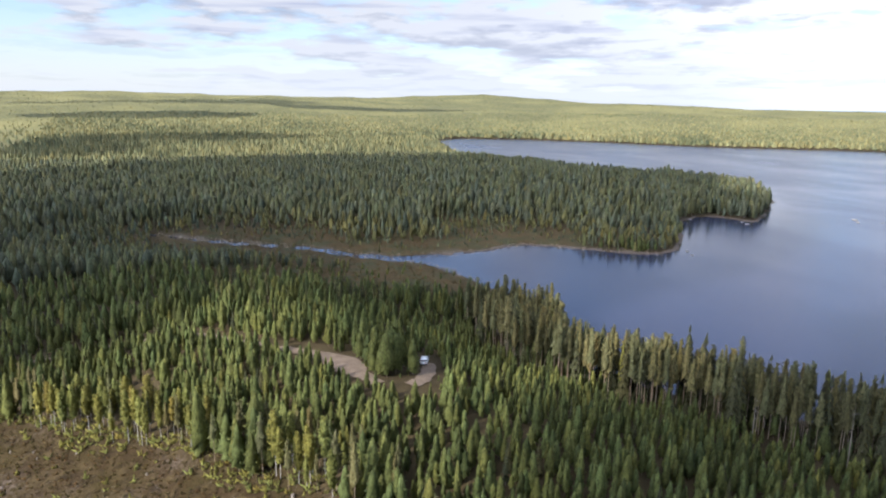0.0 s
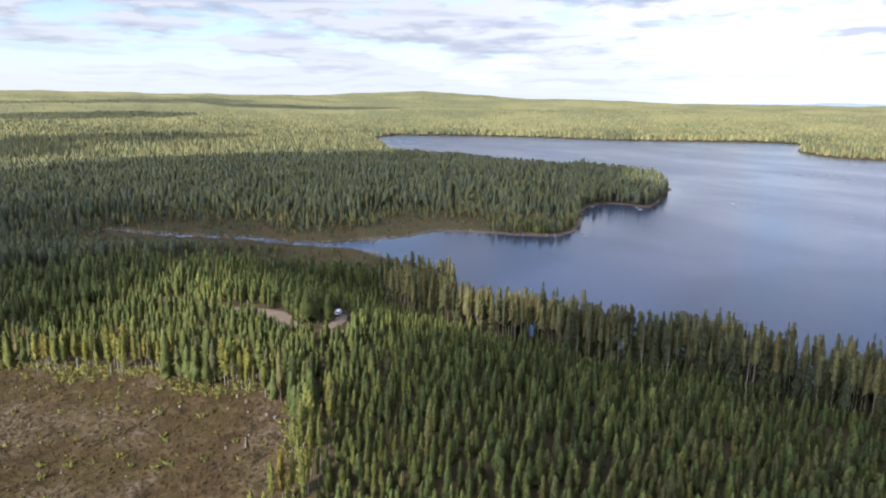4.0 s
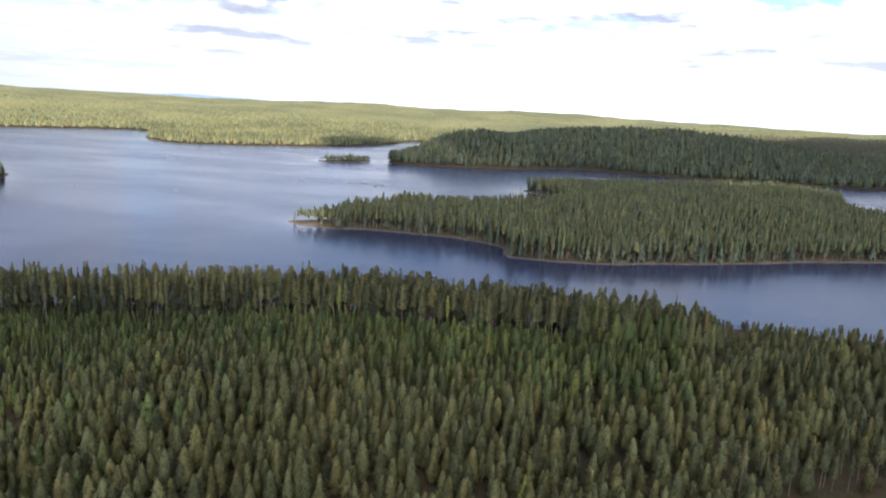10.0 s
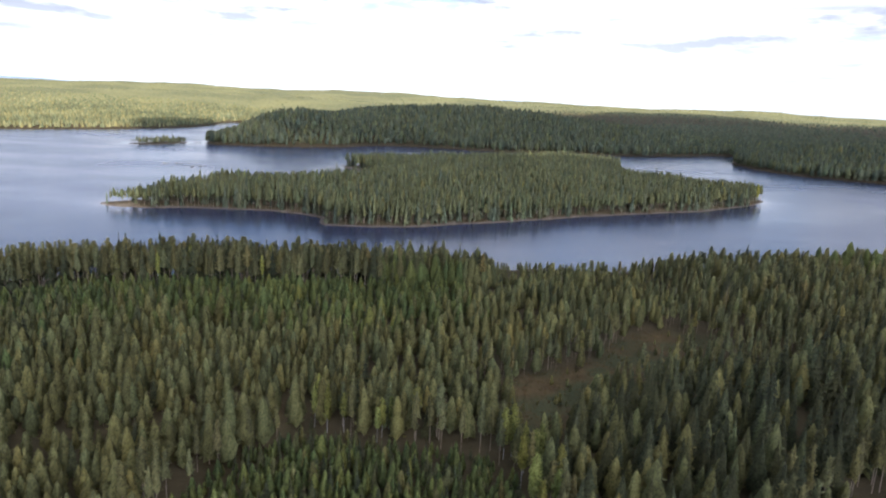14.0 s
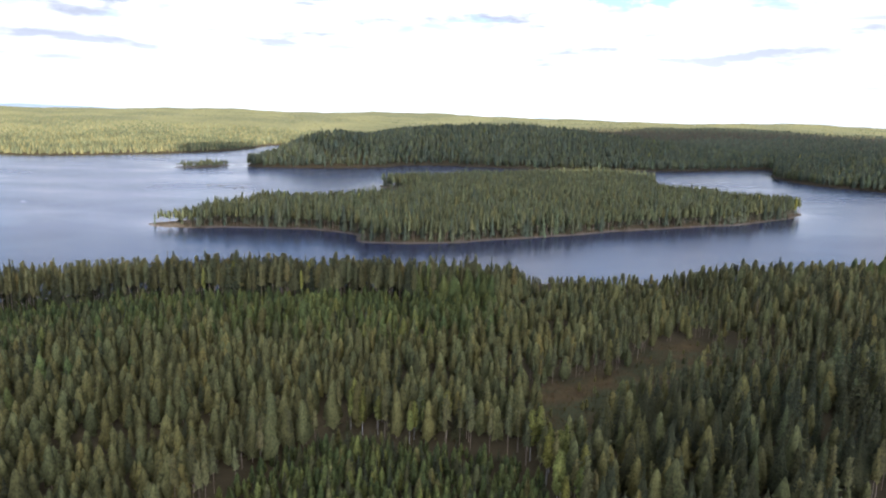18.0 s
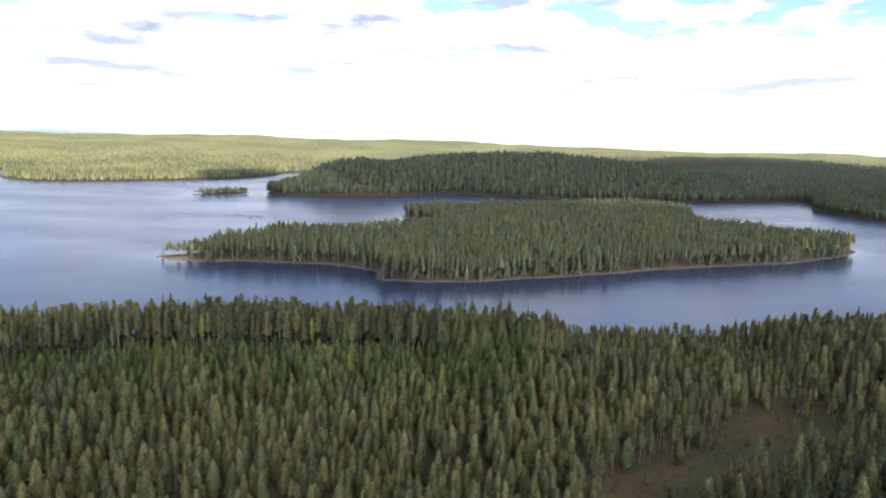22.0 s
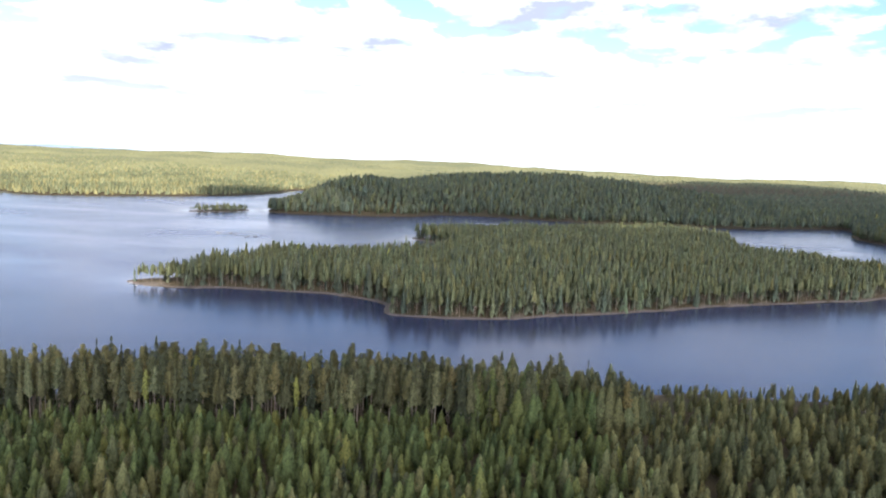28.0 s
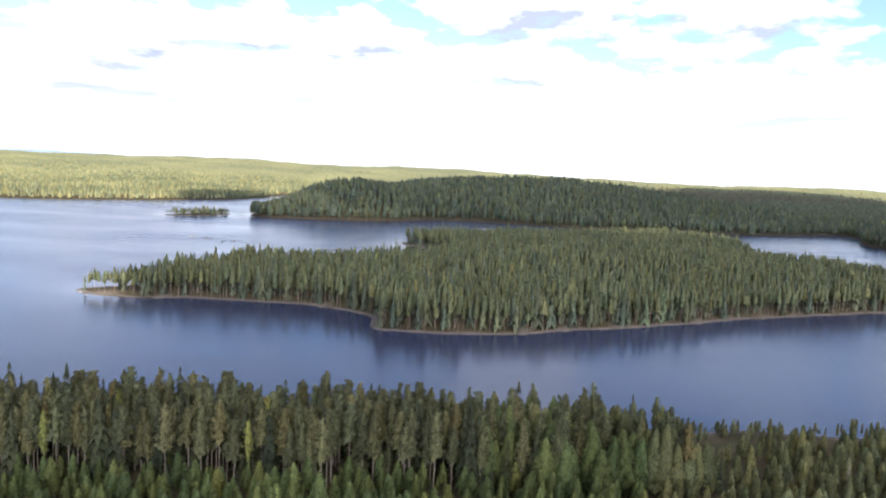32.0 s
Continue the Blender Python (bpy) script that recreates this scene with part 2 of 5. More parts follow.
def ground_material():
    """Forest floor, with heath, bog and distant canopy where the cover attributes say so."""
    m, n = material("forest_floor")
    place = n.add("ShaderNodeTexCoord").outputs["Object"]
    mask = {k: n.add("ShaderNodeAttribute", attribute_name=k).outputs["Fac"] for k in ("heath", "bog", "canopy", "beach")}
    big, mid, tiny = n.noise(place, 0.03, 5.0), n.noise(place, 0.25, 6.0, 0.65), n.noise(place, 1.6, 5.0, 0.7)
    floor = n.mix(mid, (0.040, 0.032, 0.015, 1), (0.095, 0.070, 0.036, 1))
    heath = n.mix(n.ramp(mid, [(0.3, 0.0), (0.7, 1.0)]), (0.026, 0.016, 0.008, 1), (0.052, 0.033, 0.015, 1))
    heath = n.mix(n.ramp(n.noise(place, 0.07, 5.0, 0.65), [(0.44, 0.0), (0.62, 0.6)]), heath, (0.044, 0.034, 0.010, 1))
    heath = n.mix(n.ramp(tiny, [(0.45, 0.0), (0.7, 0.8)]), heath, (0.060, 0.043, 0.018, 1))
    litter = n.math("MULTIPLY", n.ramp(n.noise(place, 0.05, 4.0, 0.6), [(0.46, 0.0), (0.60, 1.0)]), n.ramp(n.noise(place, 0.9, 5.0, 0.7), [(0.46, 0.0), (0.58, 1.0)]))
    heath = n.mix(litter, heath, (0.110, 0.084, 0.062, 1))
    heath = n.mix(n.ramp(n.noise(place, 0.32, 6.0, 0.72), [(0.50, 0.0), (0.62, 0.85)]), heath, (0.078, 0.056, 0.026, 1))
    heath = n.mix(n.ramp(n.noise(place, 0.22, 5.0, 0.7), [(0.36, 0.8), (0.46, 0.0)]), heath, (0.020, 0.014, 0.008, 1))
    bog = n.mix(n.ramp(mid, [(0.3, 0.0), (0.7, 1.0)]), (0.070, 0.046, 0.022, 1), (0.115, 0.082, 0.036, 1))
    bog = n.mix(n.ramp(n.noise(place, 0.07, 5.0, 0.6), [(0.45, 0.0), (0.6, 0.85)]), bog, (0.060, 0.066, 0.030, 1))
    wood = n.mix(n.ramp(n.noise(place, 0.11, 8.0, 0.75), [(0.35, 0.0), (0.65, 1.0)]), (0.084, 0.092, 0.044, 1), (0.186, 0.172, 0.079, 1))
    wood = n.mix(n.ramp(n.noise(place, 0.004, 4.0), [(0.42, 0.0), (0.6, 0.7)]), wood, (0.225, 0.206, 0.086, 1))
    col = n.mix(mask["heath"], floor, heath)
    col = n.mix(mask["bog"], col, bog)
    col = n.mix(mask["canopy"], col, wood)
    col = n.mix(mask["beach"], col, n.mix(tiny, (0.09, 0.07, 0.05, 1), (0.20, 0.165, 0.125, 1)))
    bumped = n.add("ShaderNodeBump", {"Height": n.math("ADD", mid, tiny), "Strength": 0.6, "Distance": 0.5})
    s = n.add("ShaderNodeBsdfPrincipled", {"Base Color": col, "Roughness": 0.95, "Specular IOR Level": 0.1, "Normal": bumped.outputs[0]})
    n.add("ShaderNodeOutputMaterial", {0: s.outputs[0]})
    return m


def water_material():
    """Open water: small waves, with calmer and rougher lanes where the wind passes, and still water in the lee of the shores."""
    m, n = material("lake_water")
    place = n.add("ShaderNodeTexCoord").outputs["Object"]
    lanes = n.noise(n.add("ShaderNodeMapping", {"Vector": place, "Rotation": (0, 0, 0.35), "Scale": (0.35, 1.0, 1.0)}).outputs[0], 0.013, 5.0, 0.6, 0.4)
    calm = n.ramp(lanes, [(0.36, 0.0), (0.66, 1.0)])
    lee = n.add("ShaderNodeAttribute", attribute_name="lee").outputs["Fac"]
    windy = n.math("MULTIPLY_ADD", lee, -0.50, 1.0)
    wave = n.noise(n.add("ShaderNodeMapping", {"Vector": place, "Rotation": (0, 0, 0.5), "Scale": (1.0, 2.2, 1.0)}).outputs[0], 0.5, 4.0, 0.6)
    bumped = n.add("ShaderNodeBump", {"Height": wave, "Strength": n.math("MULTIPLY", windy, n.math("MULTIPLY_ADD", calm, 0.05, 0.03)), "Distance": 0.2})
    s = n.add("ShaderNodeBsdfPrincipled", {"Base Color": (0.028, 0.032, 0.060, 1), "Roughness": n.math("MULTIPLY", windy, n.math("MULTIPLY_ADD", calm, 0.08, 0.20)),
                                           "IOR": 1.333, "Normal": bumped.outputs[0]})
    n.add("ShaderNodeOutputMaterial", {0: s.outputs[0]})
    return m


GROUND, WATER = ground_material(), water_material()
SAND = surface("gravel_road", ((0.115, 0.082, 0.055), (0.25, 0.185, 0.128)), 0.5, 0.95, 0.4, 5.0, 0.15)
ROCK = surface("lake_stone", ((0.10, 0.095, 0.09), (0.28, 0.27, 0.25)), 1.2, 0.85, 0.6, 5.0, 0.2)
DEADWOOD = surface("weathered_wood", ((0.10, 0.08, 0.06), (0.25, 0.21, 0.165)), 3.0)

# ---- the plan: shores of the lake and outlines of the land ----
BAY = [(-590, 60), (-560, 95), (-534, 122), (-512, 143), (-489, 171), (-468, 187), (-445, 207), (-430, 221), (-416, 226), (-396, 227), (-372, 230), (-345, 227)]
NEAR_SHORE = [(-325, 221), (-311, 215), (-297, 210), (-284, 212), (-272, 219), (-258, 230), (-238, 242), (-220, 264), (-190, 271), (-160, 285), (-135, 298),
              (-100, 304), (-55, 309), (-10, 310), (20, 313), (36, 319), (50, 332), (75, 333), (101, 334), (123, 338), (150, 338), (200, 346), (300, 372),
              (420, 400), (640, 430), (900, 470)]
EAST_SHORE = [(960, 640), (800, 740), (640, 800), (551, 848), (505, 905), (492, 960), (500, 1050), (560, 1150), (575, 1212)]
HILL_SHORE = [(484, 1165), (379, 1110), (286, 1104), (163, 1078), (60, 1100), (-9, 1118), (-70, 1092), (-94, 1050), (-158, 1016), (-221, 998),
              (-276, 992), (-300, 1020), (-290, 1150), (-310, 1350), (-370, 1640)]
FAR_SHORE = [(-425, 1600), (-411, 1493), (-432, 1346), (-499, 1238), (-603, 1142), (-690, 1095), (-800, 1165), (-905, 1340), (-960, 1400),
             (-1030, 1345), (-1110, 1240), (-1192, 1140), (-1373, 1050), (-1530, 915), (-1600, 790), (-1500, 690), (-1266, 610)]
CAPE_SHORE = [(-1080, 545), (-960, 545), (-850, 575), (-745, 585), (-690, 650), (-610, 640), (-537, 588), (-505, 540), (-464, 483), (-488, 478), (-504, 466), (-483, 429), (-440, 390), (-411, 362),
              (-411, 340), (-424, 326), (-443, 311), (-459, 291), (-449, 262), (-450, 237), (-454, 213), (-472, 193), (-492, 176), (-516, 147), (-540, 122), (-566, 92), (-596, 56)]
ISLAND = [(-214, 479), (-203, 473), (-176, 467), (-143, 476), (-114, 475), (-85, 471), (-62, 461), (-56, 452), (-55, 430), (-40, 428), (-23, 429), (6, 436), (44, 454), (86, 475), (132, 499),
          (182, 522), (229, 540), (267, 563), (312, 598), (332, 622), (324, 650), (290, 672), (248, 702), (236, 745), (246, 800), (266, 850), (260, 902), (200, 915), (90, 880),
          (10, 830), (-50, 800), (-76, 772), (-62, 752), (-30, 715), (-25, 650), (-55, 605), (-110, 590), (-150, 555), (-190, 500)]
ISLET = [(-383, 952), (-358, 950), (-330, 975), (-318, 1008), (-326, 1020), (-352, 1000)]
CLEARCUT = [(-330, 40), (-303, 62), (-287, 74), (-273, 85), (-263, 95), (-249, 104), (-238, 112), (-225, 121), (-212, 122), (-196, 113), (-183, 102), (-172, 78), (-225, 25), (-300, 5)]
MEADOW = [(25, 150), (29, 190), (47, 198), (63, 208), (74, 229), (91, 239), (109, 232), (104, 213), (79, 201), (55, 184), (38, 158)]
SPRUCE_STAND = [(22, 108), (34, 150), (58, 176), (95, 196), (140, 210), (150, 150), (118, 140), (84, 128), (60, 104)]
SAPLINGS = [(-52, 90), (-44, 130), (-35, 149), (-25, 160), (-11, 156), (3, 149), (17, 146), (24, 136), (26, 90)]
CUT_EAST = [(74, 112), (82, 126), (104, 135), (150, 146), (160, 100)]
ROAD = [(-352, 20), (-338, 56), (-331, 82), (-318, 104), (-303, 114), (-291, 123), (-284, 129.5), (-276, 133.5), (-268, 135.5), (-259, 139)]
SPUR = [(-259, 141), (-262, 147), (-268, 151.5), (-278, 155)]


MARSH_RIM = [(-534, 128), (-497, 169), (-455, 209), (-450, 237), (-452, 262), (-459, 291)]
SPIT_RIM = [(-459, 291), (-443, 311), (-424, 326), (-411, 345), (-420, 375)]


def rounded(pts, times=2, closed=True):
    """Corner cutting, which turns an outline of straight lines into a soft one."""
    p = np.array(pts, float)
    for k in range(times):
        q = np.roll(p, -1, 0) if closed else p[1:]
        a = p if closed else p[:-1]
        c = 0.86 if k == 0 else 0.75
        p = np.stack([a * c + q * (1 - c), a * (1 - c) + q * c], 1).reshape(-1, 2)
    return p


def wobble(x, y):
    """Small irregularities of every outline."""
    dx = 3.0 * np.sin(y / 13 + 1.7 * np.sin(x / 29)) + 1.2 * np.sin(y / 4.3 + x / 7.1)
    dy = 3.0 * np.sin(x / 11 + 1.9 * np.sin(y / 31)) + 1.2 * np.sin(x / 4.7 - y / 6.3)
    return x + dx * 0.35, y + dy * 0.35


def inside_by(x, y, poly):
    """Metres inside (positive) or outside (negative) an outline."""
    x, y = np.asarray(x, float).ravel(), np.asarray(y, float).ravel()
    best, odd = np.full(x.shape, 1e18), np.zeros(x.shape, bool)
    for (ax, ay), (bx, by) in zip(poly, np.roll(poly, -1, 0)):
        ux, uy = bx - ax, by - ay
        t = np.clip(((x - ax) * ux + (y - ay) * uy) / (ux * ux + uy * uy + 1e-9), 0, 1)
        best = np.minimum(best, (x - ax - t * ux) ** 2 + (y - ay - t * uy) ** 2)
        cross = (ay > y) != (by > y)
        odd ^= cross & (x < ux * (y - ay) / (uy if abs(uy) > 1e-9 else 1e-9) + ax)
    return np.where(odd, 1, -1) * np.sqrt(best)


LAKE_P = rounded(BAY + NEAR_SHORE + EAST_SHORE + HILL_SHORE + FAR_SHORE + CAPE_SHORE)
ISLAND_P, ISLET_P = rounded(ISLAND), rounded(ISLET)
CLEAR_P, MEADOW_P, SPRUCE_P, SAPLING_P, CUT_P = (rounded(p) for p in (CLEARCUT, MEADOW, SPRUCE_STAND, SAPLINGS, CUT_EAST))


def line_away(x, y, pts):
    """Metres from an open line."""
    best = np.full(np.shape(x), 1e18)
    for (ax, ay), (bx, by) in zip(pts[:-1], pts[1:]):
        ux, uy = bx - ax, by - ay
        t = np.clip(((x - ax) * ux + (y - ay) * uy) / (ux * ux + uy * uy), 0, 1)
        best = np.minimum(best, (x - ax - t * ux) ** 2 + (y - ay - t * uy) ** 2)
    return np.sqrt(best)


def inland(x, y):
    """Metres from the water, negative in the lake."""
    wx, wy = wobble(x, y)
    lake = inside_by(wx, wy, LAKE_P)
    return -np.minimum(lake, np.minimum(-inside_by(wx, wy, ISLAND_P), -inside_by(wx, wy, ISLET_P)))


def bell(x, y, cx, cy, rx, ry, turn=0.0):
    c, s = math.cos(turn), math.sin(turn)
    u, v = (x - cx) * c + (y - cy) * s, -(x - cx) * s + (y - cy) * c
    return np.exp(-(u / rx) ** 2 - (v / ry) ** 2)


def step(v, a, b):
    t = np.clip((v - a) / (b - a), 0, 1)
    return t * t * (3 - 2 * t)


def height(x, y, d=None):
    x, y = np.asarray(x, float).ravel(), np.asarray(y, float).ravel()
    d = inland(x, y) if d is None else d
    soft = 1 - np.exp(-np.maximum(d, 0) / 70)
    z = 0.45 + 2.6 * (1 - np.exp(-np.maximum(d, 0) / 45))
    z += soft * (25 * bell(x, y, -276, 146, 120, 60, 0.25) + 50 * bell(x, y, 90, 1340, 340, 250) + 30 * bell(x, y, -170, 1110, 130, 90) + 13 * bell(x, y, -205, 1062, 85, 65) + 8 * bell(x, y, -50, 1230, 70, 80)
                 + 24 * bell(x, y, 700, 1020, 220, 160) + 5 * bell(x, y, 90, 600, 120, 90) + 7 * bell(x, y, -650, 420, 200, 130) + 10 * bell(x, y, 450, 1420, 300, 220))
    r, az = np.hypot(x, y - 100), np.degrees(np.arctan2(-x, y - 100))
    rim = -16 + np.interp(az, [-180, -60, -30, 0, 15, 35, 50, 65, 85, 100, 140, 180], [60, 62, 62, 62, 66, 46, 86, 109, 114, 108, 80, 60])
    rim = rim + 3 * np.sin(az * 0.42) + 2 * np.sin(az * 1.1 + 1) + 1.2 * np.sin(az * 2.3)
    ridges = 0.5 + 0.5 * np.sin(x / 410 + 1.6 * np.sin(y / 700)) * np.sin(y / 370 + 1.1 * np.sin(x / 530))
    z += step(r, 900, 4500) * rim * (1 - np.exp(-np.maximum(d, 0) / 170)) + step(r, 1100, 2200) * (1 - step(r, 3800, 4700)) * 32 * ridges * soft
    z += np.minimum(soft, 1) * (0.5 * np.sin(x / 19 + np.sin(y / 23)) + 0.4 * np.sin(y / 13 + np.sin(x / 17)))
    bed = -0.25 - 3.5 * (1 - np.exp(np.minimum(d, 0) / 25))
    return np.where(d > 0, z, bed)


def axis(dense, medium, far, a, b, c):
    """Grid lines: close together where the camera passes, wide apart far off."""
    lo, hi = dense
    mid = np.arange(lo, hi + 0.1, a)
    down, up = [lo], [hi]
    while down[-1] > far[0]:
        g = b if down[-1] > medium[0] else max(b, (medium[0] - down[-1]) * c + b)
        down.append(down[-1] - g)
    while up[-1] < far[1]:
        g = b if up[-1] < medium[1] else max(b, (up[-1] - medium[1]) * c + b)
        up.append(up[-1] + g)
    return np.array(down[:0:-1] + mid.tolist() + up[1:])


def fast_mesh(name, verts, faces, materials=(), slots=None, attributes=None, smooth=False):
    """A mesh from arrays of vertices and of triangles or quads."""
    me = bpy.data.meshes.new(name)
    k = faces.shape[1]
    me.vertices.add(len(verts))
    me.vertices.foreach_set("co", np.ascontiguousarray(verts, np.float32).ravel())
    me.loops.add(len(faces) * k)
    me.loops.foreach_set("vertex_index", np.ascontiguousarray(faces, np.int32).ravel())
    me.polygons.add(len(faces))
    me.polygons.foreach_set("loop_start", np.arange(0, len(faces) * k, k, dtype=np.int32))
    for m in materials:
        me.materials.append(m)
    if slots is not None:
        me.polygons.foreach_set("material_index", np.ascontiguousarray(slots, np.int32))
    me.polygons.foreach_set("use_smooth", np.broadcast_to(smooth, len(faces)).copy())
    for key, values in (attributes or {}).items():
        me.attributes.new(key, "FLOAT", "POINT").data.foreach_set("value", np.ascontiguousarray(values, np.float32))
    me.update(calc_edges=True)
    return me


def build_ground():
    xs = axis((-350, 190), (-1650, 660), (-4700, 4700), 5.0, 11.0, 0.09)
    ys = axis((20, 350), (-60, 1700), (-4500, 4700), 5.0, 11.0, 0.09)
    gx, gy = (g.ravel() for g in np.meshgrid(xs, ys))
    d = inland(gx, gy)
    z = height(gx, gy, d)
    w = len(xs)
    i = (np.arange(len(ys) - 1)[:, None] * w + np.arange(w - 1)).ravel()
    faces = np.stack([i, i + 1, i + w + 1, i + w], 1)
    heath = np.maximum(step(inside_by(gx, gy, CLEAR_P), -6, 3), step(inside_by(gx, gy, CUT_P), -4, 3))
    bog = np.maximum(step(inside_by(gx, gy, MEADOW_P), -6, 3), 0.9 * step(bell(gx, gy, -500, 215, 70, 100), 0.2, 0.5) * (d > 0))
    bog = np.maximum(bog, 0.8 * bell(gx, gy, 85, 315, 45, 22))
    bog = np.maximum(bog, 0.9 * step(bell(gx, gy, -430, 165, 75, 55, 0.7), 0.25, 0.6) * (d > 0))
    bog = np.maximum(bog, 0.9 * (1 - step(line_away(gx, gy, MARSH_RIM), 24, 38)) * (d > 0))
    bog = np.maximum(bog, 0.9 * bell(gx, gy, -462, 330, 22, 14) * (d > 0))
    r = np.hypot(gx, gy - 100)
    # second term leaves out the pale canopy colour, to darken land under cloud shade
    hilly = np.maximum(np.clip(1.6 * bell(gx, gy, 300, 1250, 620, 330), 0, 1), step(gx, 150, 350) * step(gy, 800, 900) * (1 - step(gy, 2150, 2300)))
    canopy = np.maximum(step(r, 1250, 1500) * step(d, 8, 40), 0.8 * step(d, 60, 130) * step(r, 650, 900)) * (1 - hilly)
    bog = np.maximum(bog, 0.8 * np.maximum(bell(gx, gy, -36, 160, 9, 7), bell(gx, gy, -28, 170, 8, 5)))
    z = z + canopy * step(r, 1600, 2100) * 11 * step(d, 20, 140)
    beach = (d > -1) * (1 - step(d, 0.6, 1.8)) * (1 - 0.8 * step(np.hypot(gx, gy - 100), 600, 900))
    me = fast_mesh("ground", np.stack([gx, gy, z], 1), faces, [GROUND], None, {"heath": heath, "bog": bog, "canopy": canopy, "beach": beach}, True)
    tagged(new("ground", me), "brown and mossy forest ground round a boreal lake", "ground", kind="structure")
    xs = np.concatenate([np.arange(-1750, -560, 34.0), np.arange(-560, 360, 7.0), np.arange(360, 1101, 26.0)])
    ys = np.concatenate([np.arange(30, 660, 7.0), np.arange(660, 1721, 20.0)])
    w = len(xs)
    vx, vy = (g.ravel() for g in np.meshgrid(xs, ys))
    lee = np.exp(-np.maximum(0, -inland(vx, vy)) / 13.0)
    i = (np.arange(len(ys) - 1)[:, None] * w + np.arange(w - 1)).ravel()
    me = fast_mesh("water", np.stack([vx, vy, 0 * vx], 1), np.stack([i, i + 1, i + w + 1, i + w], 1), [WATER], None, {"lee": lee}, True)
    tagged(new("water", me), "calm blue-grey lake water reflecting the cloudy sky", "lake", kind="structure")


build_ground()


# ---- trees ----
class Shape:
    """Vertices, triangles and material slots of one tree."""

    def __init__(self):
        self.v, self.f, self.s = [], [], []

    def tri(self, a, b, c, slot):
        k = len(self.v)
        self.v += [a, b, c]
        self.f.append((k, k + 1, k + 2))
        self.s.append(slot)

    def fan(self, pts, faces, slot):
        k = len(self.v)
        self.v += pts
        for f in faces:
            self.f.append(tuple(k + j for j in f))
            self.s.append(slot)

    def arrays(self):
        return np.array(self.v, float), np.array(self.f, int), np.array(self.s, int)


def trunk_of(s, rng, tall, r, sides, lean=0.0, slot=0):
    rings = [(0, 1.25), (0.06, 1.0), (0.55, 0.62), (1.0, 0.12)] if sides > 4 else [(0, 1.1), (1.0, 0.15)]
    ax, ay = rng.uniform(-lean, lean), rng.uniform(-lean, lean)
    pts, faces = [], []
    for u, k in rings:
        for j in range(sides):
            a = 2 * math.pi * j / sides
            pts.append((ax * tall * u + r * k * math.cos(a), ay * tall * u + r * k * math.sin(a), tall * u))
    for q in range(len(rings) - 1):
        for j in range(sides):
            a, b = q * sides + j, q * sides + (j + 1) % sides
            faces += [(a, b, b + sides), (a, b + sides, a + sides)]
    s.fan(pts, faces, slot)


PROFILES = {
    "young": lambda u: (0.66 + 1.2 * u if u < 0.25 else 0.95 * ((1 - u) / 0.75) ** 0.63) + 0.012,
    "pine": lambda u: math.sqrt(max(0.015, 1 - ((u - 0.30) / 0.71) ** 2)) * (1.20 - 0.72 * u),
    "spruce": lambda u: (0.8 + 0.8 * u if u < 0.14 else 0.92 * ((1 - u) / 0.86) ** 0.85) + 0.02,
    "birch": lambda u: max(0.16, math.sin(math.pi * min(1, 0.12 + 0.88 * u) ** 0.9)) ** 0.75,
}
FORMS = {"young": (0.12, 0.228, 0.010), "pine": (0.46, 0.100, 0.0070), "spruce": (0.05, 0.200, 0.010), "birch": (0.34, 0.088, 0.0056)}


def tuft(s, rng, x, y, z, ang, lift, long, wide, slot):
    """A clump of needles or leaves: a ragged three-sided point that grows outwards and up."""
    d = Vector((math.cos(ang) * math.cos(lift), math.sin(ang) * math.cos(lift), math.sin(lift)))
    a = Vector((-math.sin(ang), math.cos(ang), 0))
    b = d.cross(a)
    p, t = Vector((x, y, z)), rng.uniform(0, 2.09)
    ring = [tuple(p + (a * math.cos(t + 2.094 * k) + b * math.sin(t + 2.094 * k)) * wide * rng.uniform(0.75, 1.3)) for k in range(3)]
    s.fan(ring + [tuple(p + d * long)], [(0, 1, 3), (1, 2, 3), (2, 0, 3)], slot)


def body(s, rng, base, wide, prof, sides, levels, slot):
    """A crown's mass: ragged rings, whose points stand for the branch ends."""
    pts = []
    for i in range(levels):
        u = i / (levels - 0.35)
        turn = rng.uniform(0, 6.28)
        for j in range(sides):
            r = wide * prof(max(u, 0.02)) * (1.16 if (i + j) % 2 else 0.74) * rng.uniform(0.82, 1.18)
            a = turn * 0.15 + 6.283 * (j + 0.5 * (i % 2) + rng.uniform(-0.2, 0.2)) / sides
            drop = -0.035 if (i + j) % 2 else 0.02
            pts.append((r * math.cos(a), r * math.sin(a), base + (1 - base) * u + drop + rng.uniform(-0.012, 0.012)))
    pts.append((0, 0, 1.0))
    faces = []
    for q in range(levels - 1):
        for j in range(sides):
            a, b = q * sides + j, q * sides + (j + 1) % sides
            faces += [(a, b, b + sides), (a, b + sides, a + sides)]
    m = levels - 1
    faces += [(m * sides + j, m * sides + (j + 1) % sides, levels * sides) for j in range(sides)]
    s.fan(pts, faces, slot)


